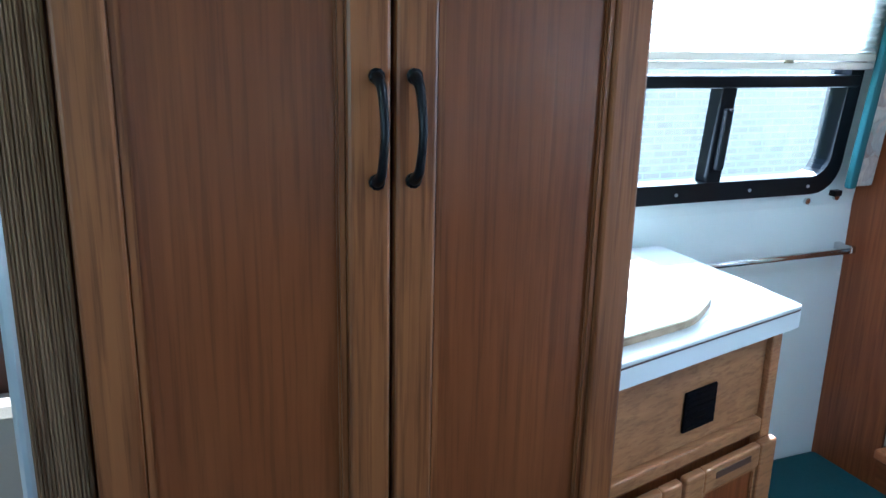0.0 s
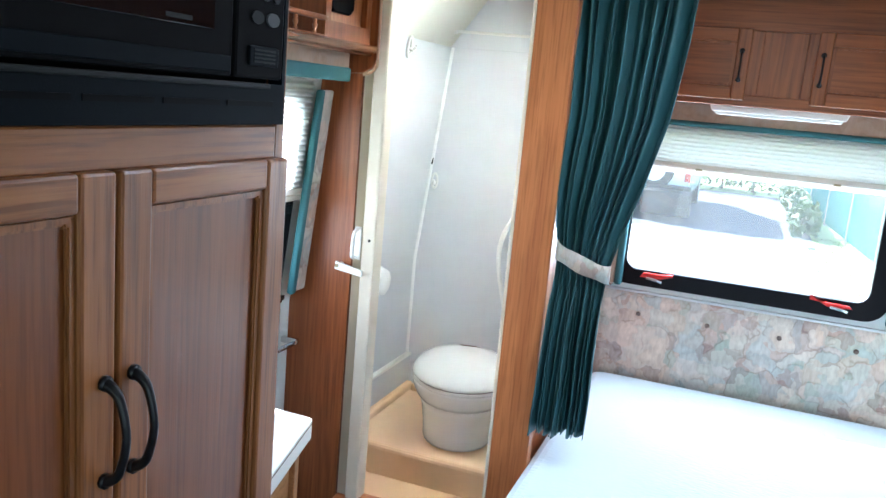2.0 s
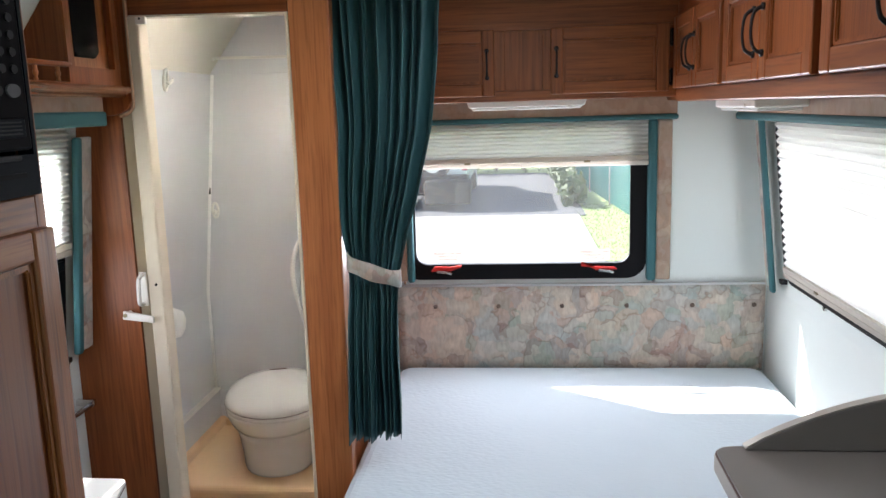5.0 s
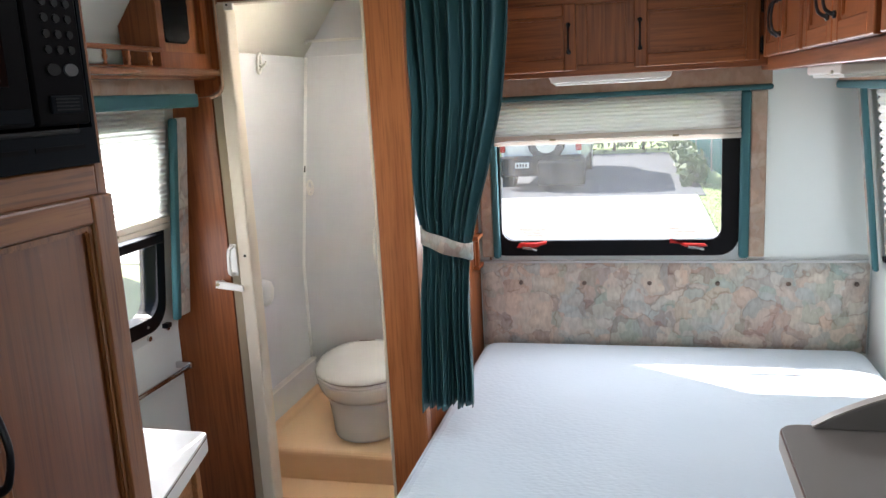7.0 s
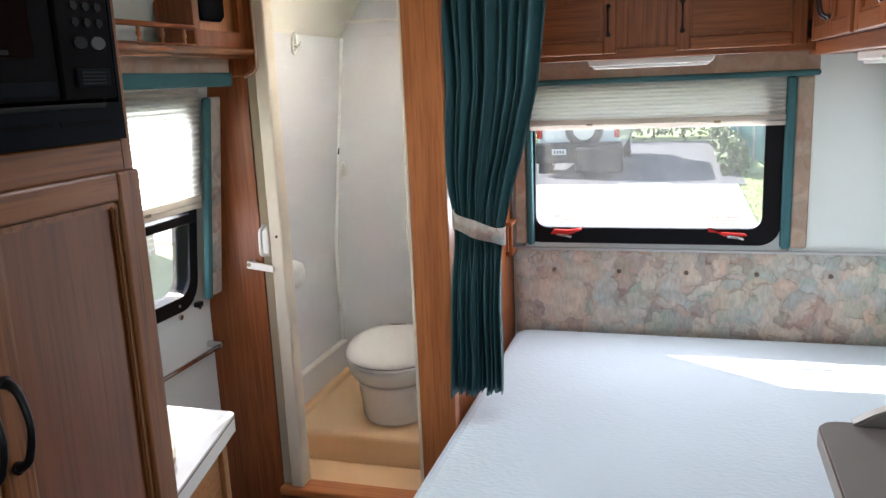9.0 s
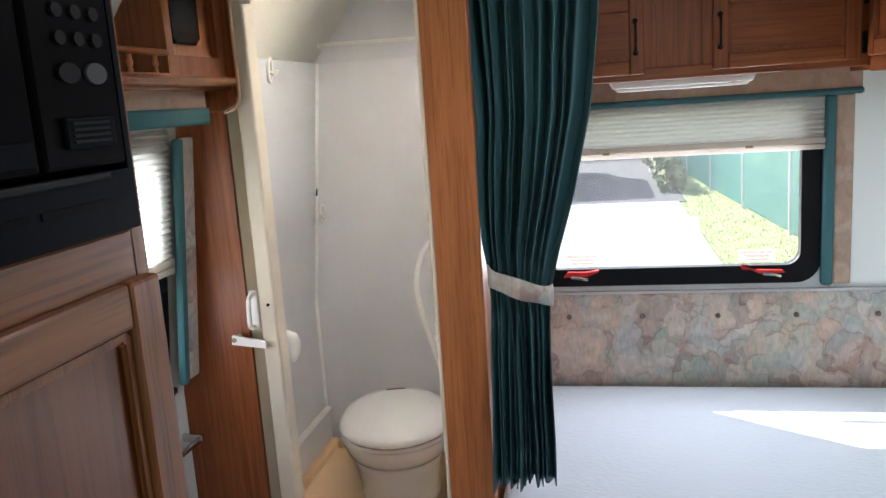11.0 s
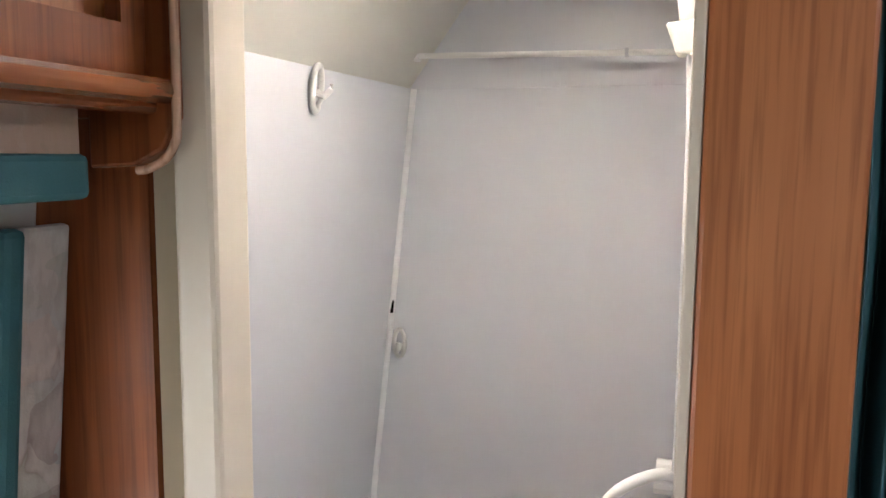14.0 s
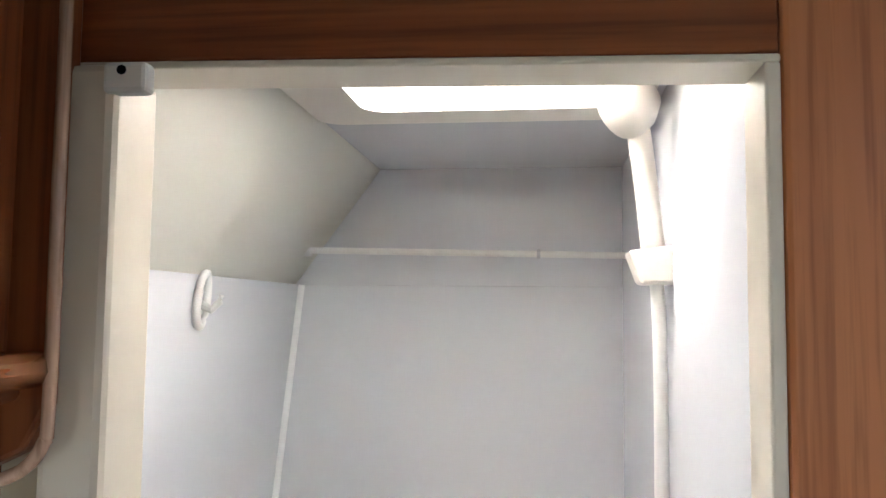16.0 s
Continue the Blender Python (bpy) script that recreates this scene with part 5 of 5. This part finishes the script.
# pale metal strip stands in for light reflected along the rounded corner
part("corner_bead", tube([(0.006, 0.196, 0.0), (0.006, 0.196, 2.015)], 0.008), ALU, tc, "pale strip for the highlight on the rounded corner")
f = mapper("+x", -0.003)
for a, b_, hu in ((0.254, 0.552, 0.536), (0.557, 0.853, 0.575)):
    d = panel_door(tc, f, a, b_, 0.12, 1.520, (CAB_Y, CAB_Z, PANEL_Z), 0.045, 0.038, 0.021)
    pull(d, mapper("+x", 0.0175), hu, 1.208, 1.312, 0.03)
hinge(tc, mapper("+x", 0.0125), 0.247, 1.445, 1.508)

mw = thing("microwave", (-0.15, 0.55, 1.562), "black built-in microwave with a keypad and vented trim", "microwave")
part("case", box(-0.345, -0.004, 0.29, 0.83, 1.60, 1.91, 0.005), BLACK, mw)
trim = ring([(0.275, 1.563), (0.838, 1.563), (0.838, 1.925), (0.275, 1.925)], [(0.29, 1.612), (0.831, 1.612), (0.831, 1.905), (0.29, 1.905)], "x", -0.004, 0.016)
tf = part("trim_frame", trim, NAVY, mw, "dark slate vented trim frame")
for k in range(5):
    y = 0.30 + k * 0.105
    part("vent_slot", box(0.0155, 0.0168, y, y + 0.092, 1.585, 1.591), BLACK, tf)
part("lower_lip", box(0.012, 0.021, 0.285, 0.80, 1.606, 1.6125, 0.002), GREYKEY, mw)
dr = part("door", box(-0.003, 0.017, 0.292, 0.727, 1.617, 1.903, 0.004), BLACK, mw)
part("door_window", box(0.0165, 0.0195, 0.33, 0.69, 1.665, 1.87, 0.001), GLOSSBLK, dr, "glossy black door glass")
part("door_strip", box(0.0165, 0.0195, 0.30, 0.72, 1.622, 1.640, 0.002), NAVY, dr)
part("name_bar", box(0.0194, 0.0199, 0.612, 0.652, 1.670, 1.675), GREYKEY, dr)
cp = part("control_panel", box(-0.003, 0.017, 0.731, 0.830, 1.617, 1.903, 0.004), BLACK, mw)
part("display", box(0.0165, 0.018, 0.745, 0.818, 1.86, 1.888, 0.001), GLOSSBLK, cp)


def oval(u, w, a, c, m, parent, name="key"):
    part(name, put(prism([(u + a * math.cos(2 * math.pi * k / 14), w + c * math.sin(2 * math.pi * k / 14)) for k in range(14)], "y", 0.0, 0.003), mapper("+x", 0.0165)), m, parent)


for r_ in range(5):
    for c_ in range(3):
        oval(0.765 + 0.0215 * c_, 1.712 + 0.0195 * r_, 0.0062, 0.0052, GREYKEY, cp)
for c_ in range(3):
    oval(0.760 + 0.024 * c_, 1.83, 0.0098, 0.0062, GREYKEY, cp)
oval(0.770, 1.687, 0.0125, 0.0075, GREYKEY, cp)
oval(0.802, 1.687, 0.013, 0.0080, PALEKEY, cp, "start_key")
ob_ = part("open_button", box(0.0165, 0.0205, 0.755, 0.815, 1.632, 1.655, 0.002), NAVY, cp)
for k in range(4):
    part("rib", box(0.0204, 0.0217, 0.762, 0.806, 1.636 + k * 0.0045, 1.638 + k * 0.0045), GREYKEY, ob_)

# ---- galley counter ----


def slant(bm):
    """The galley front runs at an angle to the wall."""
    for v in bm.verts:
        v.co.x -= 0.25 * (v.co.y - 1.404)
    return bm


gc = thing("galley_cabinet", (-0.45, 1.15, 0), "oak galley base cabinet with a vent and drawers", "cabinet")
part("body", prism([(-0.672, 0.86), (-0.672, 1.40), (-0.285, 1.40), (-0.149, 0.86)], "z", 0, 0.848), OAK_Z, gc)
part("upper_board", slant(box(-0.283, -0.272, 0.862, 1.372, 0.672, 0.848)), DRAWER, gc)
part("corner_stile", slant(box(-0.283, -0.258, 1.372, 1.402, 0.05, 0.848, 0.003)), DRAWER, gc)
part("middle_rail", slant(box(-0.283, -0.258, 0.862, 1.372, 0.640, 0.668, 0.004)), DRAWER, gc)
part("vent", slant(box(-0.272, -0.266, 1.148, 1.232, 0.700, 0.775, 0.002)), BLACK, gc, "small black furnace vent")
for k in range(6):
    part("vent_slat", slant(box(-0.2662, -0.264, 1.153, 1.227, 0.706 + k * 0.0115, 0.711 + k * 0.0115)), BLACK, gc)
for a, b_ in ((1.145, 1.405), (0.87, 1.135)):
    d = panel_door(gc, lambda u, o, w: Vector((-0.258 + o - 0.25 * (u - 1.404), u, w)), a, b_, 0.10, 0.628, (DRAWER, DRAWER, RED_Z), 0.05, 0.045, 0.02)
    part("finger_slot", slant(box(-0.2385, -0.236, (a + b_) / 2 - 0.05, (a + b_) / 2 + 0.05, 0.604, 0.617, 0.001)), BROWNEDGE, d)
wt = thing("worktop", (-0.45, 1.15, 0.85), "white laminate worktop with a rounded front corner", "worktop")
out = round_poly([(-0.098, 0.86), (-0.239, 1.425), (-0.665, 1.425), (-0.665, 0.86)], 0.02, 5)
part("top", prism(out, "z", 0.8835, 0.89, 0.002), LAMINATE, wt)
part("edge_band", prism(out, "z", 0.849, 0.8805), LAMINATE, wt)
part("edge_seam", prism([(-0.45 + (x + 0.45) * 0.998, 1.14 + (y - 1.14) * 0.999) for x, y in out], "z", 0.8806, 0.8834), BROWNEDGE, wt)
sc = thing("sink_cover", (-0.42, 1.05, 0.891), "white sink cover board with a wooden edge", "cutting board")
oc = round_poly([(-0.150, 0.87), (-0.215, 1.16), (-0.305, 1.275), (-0.60, 1.29), (-0.60, 0.87)], 0.04, 6)
part("board", prism(oc, "z", 0.891, 0.903), oak("pale_edge_wood", 1, (0.42, 0.30, 0.18), (0.60, 0.46, 0.30)), sc, "pale wooden board edge")
part("laminate", prism(oc, "z", 0.9032, 0.906, 0.001), SINKTOP, sc)
bar = thing("towel_bar", (-0.63, 1.7, 0.83), "chrome towel bar with dark brackets along the wall", "towel bar")
part("bar", tube([(-0.632, 1.44, 0.838), (-0.632, 1.995, 0.838)], 0.0075), CHROME, bar, "", True)
for y in (1.46, 1.985):
    part("bracket", box(-0.678, -0.622, y - 0.009, y + 0.009, 0.832, 0.852, 0.004), CHROME, bar)

# ---- galley window ----
win3 = tagged(new("window_3"), "galley sliding window in a black rounded frame", "window", "", "structure")
win3.location = (-0.62, 1.53, 1.0)
o, i_ = rrect(1.12, 1.935, 0.985, 1.60, 0.075), rrect(1.155, 1.895, 1.03, 1.565, 0.05)
part("window_frame", on_left(ring(o, i_, "x", -0.045, 0.014)), BLACKM, win3)
part("transom", on_left(box(-0.03, 0.020, 1.13, 1.925, 1.244, 1.272, 0.004)), BLACKM, win3)
part("mullion", on_left(box(-0.03, 0.012, 1.53, 1.572, 1.02, 1.246, 0.004)), BLACKM, win3)
part("slider_latch", on_left(box(0.012, 0.026, 1.540, 1.562, 1.06, 1.20, 0.004)), PEWTER, win3)
p = part("pane", on_left(prism(rrect(1.14, 1.91, 1.02, 1.58, 0.05), "x", -0.028, -0.023)), PANE, win3)
p.visible_shadow = False
for y in (1.25, 1.45, 1.66, 1.84):
    part("rivet", on_left(tube([(0.013, y, 1.006), (0.017, y, 1.006)], 0.004, n=8)), ALU, win3)
shade("pleated_shade", (-0.6, 1.4, 1.285), "l", 0.90, 1.932, 1.285, 1.642, 0.022, "white pleated shade glowing with sun over the galley window")
vl = thing("valance", (-0.5, 1.4, 1.6), "floral box valance with a teal band over the galley window", "valance", "window valances")
part("front_panel", box(-0.500, -0.484, 0.90, 1.946, 1.662, 1.712, 0.003), FLORALB, vl)
part("end_panel", box(-0.56, -0.500, 1.930, 1.946, 1.634, 1.712, 0.003), FLORALB, vl)
part("band", box(-0.506, -0.478, 0.90, 1.950, 1.630, 1.668, 0.006), TEALB, vl, "wide teal cloth band")
tr = thing("side_trim", (-0.6, 1.98, 1.0), "padded floral side trim with teal binding beside the window", "window trim", "window side trims")
part("pad", on_left(box(0.036, 0.050, 1.958, 2.014, 1.005, 1.602, 0.005)), FLORAL, tr)
part("binding", on_left(box(0.034, 0.056, 1.932, 1.958, 1.0, 1.602, 0.008)), TEALB, tr, "teal cloth binding")
for y, z in ((1.86, 0.985), (1.955, 0.99)):
    s = thing("screw_cap", (xl(z), y, z), "small screw cap on the side wall", "screw", "wall screws")
    part("cap", on_left(tube([(0.0, y, z - 0.02), (0.008, y, z - 0.02)], 0.008)), CHROME, s)
ct = thing("shade_catch", (-0.65, 1.915, 1.03), "dark metal hold-down catch for the shade", "catch")
part("catch", on_left(box(0.001, 0.02, 1.93, 1.955, 0.975, 0.99, 0.002)), PEWTER, ct)

# ---- shelf with gallery rail and speaker ----
sh = thing("galley_shelf", (-0.5, 1.4, 1.712), "oak shelf with a turned gallery rail over the galley window", "shelf")
part("board", box(-0.56, -0.435, 0.86, 1.985, 1.713, 1.731), RED_Y, sh)
part("nosing", tube([(-0.432, 0.862, 1.722), (-0.432, 1.992, 1.722)], 0.011), GLOSSWOOD, sh, "rounded glossy oak nosing", True)
part("lower_bead", tube([(-0.444, 0.862, 1.709), (-0.444, 1.985, 1.709)], 0.007), GLOSSWOOD, sh, "", True)
part("gallery_rail", box(-0.462, -0.444, 0.86, 1.748, 1.772, 1.784, 0.004), RED_Y, sh)
part("gallery_foot", box(-0.462, -0.446, 0.86, 1.748, 1.7315, 1.738, 0.002), RED_Y, sh)
SP = [(0.004, 0), (0.0055, 0.004), (0.003, 0.008), (0.006, 0.016), (0.0065, 0.020), (0.004, 0.026), (0.0055, 0.030), (0.0045, 0.0345)]
for i in range(9):
    y = 0.99 + i * 0.0885
    part("spindle", lathe(SP, (-0.453, y, 1.7378), n=10), OAK_Z, sh, "", True)
sp = thing("speaker_box", (-0.48, 1.86, 1.732), "oak corner box with a black speaker grille", "speaker")
fr = ring([(1.735, 1.7325), (1.984, 1.7325), (1.984, 2.018), (1.735, 2.018)], [(1.762, 1.775), (1.955, 1.775), (1.955, 2.0), (1.762, 2.0)], "x", -0.462, -0.446)
part("face_frame", fr, RED_Z, sp)
part("face_board", box(-0.476, -0.470, 1.74, 1.98, 1.735, 2.017), OAK_Z, sp)
part("side_panel", prism([(-0.462, 1.7325), (-0.462, 2.018), (-0.50, 2.018), (-0.56, 1.86), (-0.556, 1.7325)], "y", 1.735, 1.748), RED_Z, sp)
part("grille", put(prism([(1.785, 1.812), (1.80, 1.80), (1.885, 1.80), (1.905, 1.815), (1.908, 1.96), (1.895, 1.975), (1.79, 1.975), (1.778, 1.96)], "y", 0.0, 0.012, 0.003), mapper("+x", -0.4695)), BLACK, sp, "black cloth speaker grille")
ep = setting("shelf_end_panel", put(prism([(-0.60, 2.018), (-0.425, 2.018), (-0.425, 1.70), (-0.44, 1.672), (-0.47, 1.658), (-0.52, 1.655), (-0.52, 1.70), (-0.60, 1.70)], "y", 1.9935, 2.0145, 0.003), lambda x, y, z: Vector((x, y, z))), RED_Z, "oak end panel of the shelf")
wr = thing("trim_moulding", (-0.42, 1.99, 1.66), "thin pale flexible moulding bent round the shelf end", "moulding")
part("bead", tube(bend([(-0.423, 1.992, 2.015), (-0.423, 1.992, 1.85), (-0.422, 1.991, 1.70), (-0.424, 1.990, 1.678), (-0.434, 1.989, 1.664), (-0.450, 1.9885, 1.656), (-0.462, 1.9885, 1.654)], 5), 0.0042), oak("pale_bead_wood", 2, (0.48, 0.29, 0.19), (0.62, 0.42, 0.29), 0.25), wr, "", True)

# ---- lounge ahead of the tall cabinet ----
win4 = tagged(new("window_4"), "small window in a black frame beyond the cabinet", "window", "", "structure")
win4.location = (-0.64, 0.06, 0.98)
part("window_frame", on_left(ring(rrect(-0.19, 0.392, 0.976, 1.206, 0.018), rrect(-0.16, 0.368, 1.0, 1.184, 0.012), "x", -0.045, 0.014)), BLACKM, win4)
p = part("pane", on_left(prism(rrect(-0.17, 0.37, 0.995, 1.19, 0.015), "x", -0.028, -0.023)), PANE, win4)
p.visible_shadow = False
part("latch", on_left(box(0.0, 0.02, 0.340, 0.362, 1.05, 1.09, 0.003)), PEWTER, win4)
bm = bmesh.new()
for y0, y1, z0, z1 in ((-2.65, 0.42, 1.207, 1.79), (-2.65, 0.42, 0.5, 0.949), (-2.65, -0.191, 0.951, 1.205), (0.393, 0.42, 0.951, 1.205)):
    joined(on_left(box(0.004, 0.008, y0, y1, z0, z1)), bm)
setting("lounge_lining", bm, CREAMW, "cream vinyl lining round the lounge window")
so = thing("lounge_seat", (-0.45, -0.3, 0), "brown vinyl lounge seat with a beige cushion", "sofa")
part("backrest", on_left(box(0.005, 0.16, -1.1, 0.36, 0.42, 0.915, 0.05, seg=4)), LEATHER, so, "brown vinyl backrest")
part("cushion", box(-0.51, -0.03, -1.1, 0.19, 0.40, 0.56, 0.05, seg=4), BEIGE, so, "beige cloth seat cushion")
part("side_cushion", box(-0.51, -0.40, -0.1, 0.30, 0.56, 0.82, 0.05, seg=4), BEIGE, so, "beige cloth side cushion")
part("plinth", box(-0.67, -0.06, -1.1, 0.19, 0, 0.40, 0.005), OAK_Y, so)
hk = thing("coat_hook", (-0.33, 0.27, 0.7), "pale wooden block with a white wire hook", "hook")
part("block", box(-0.40, -0.33, 0.245, 0.29, 0.62, 0.86, 0.004), DRAWER, hk)
part("hook", tube(bend([(-0.33, 0.262, 0.70), (-0.31, 0.25, 0.695), (-0.29, 0.24, 0.70), (-0.285, 0.236, 0.72)], 4), 0.004, n=8), WHITEP, hk, "white wire hook")
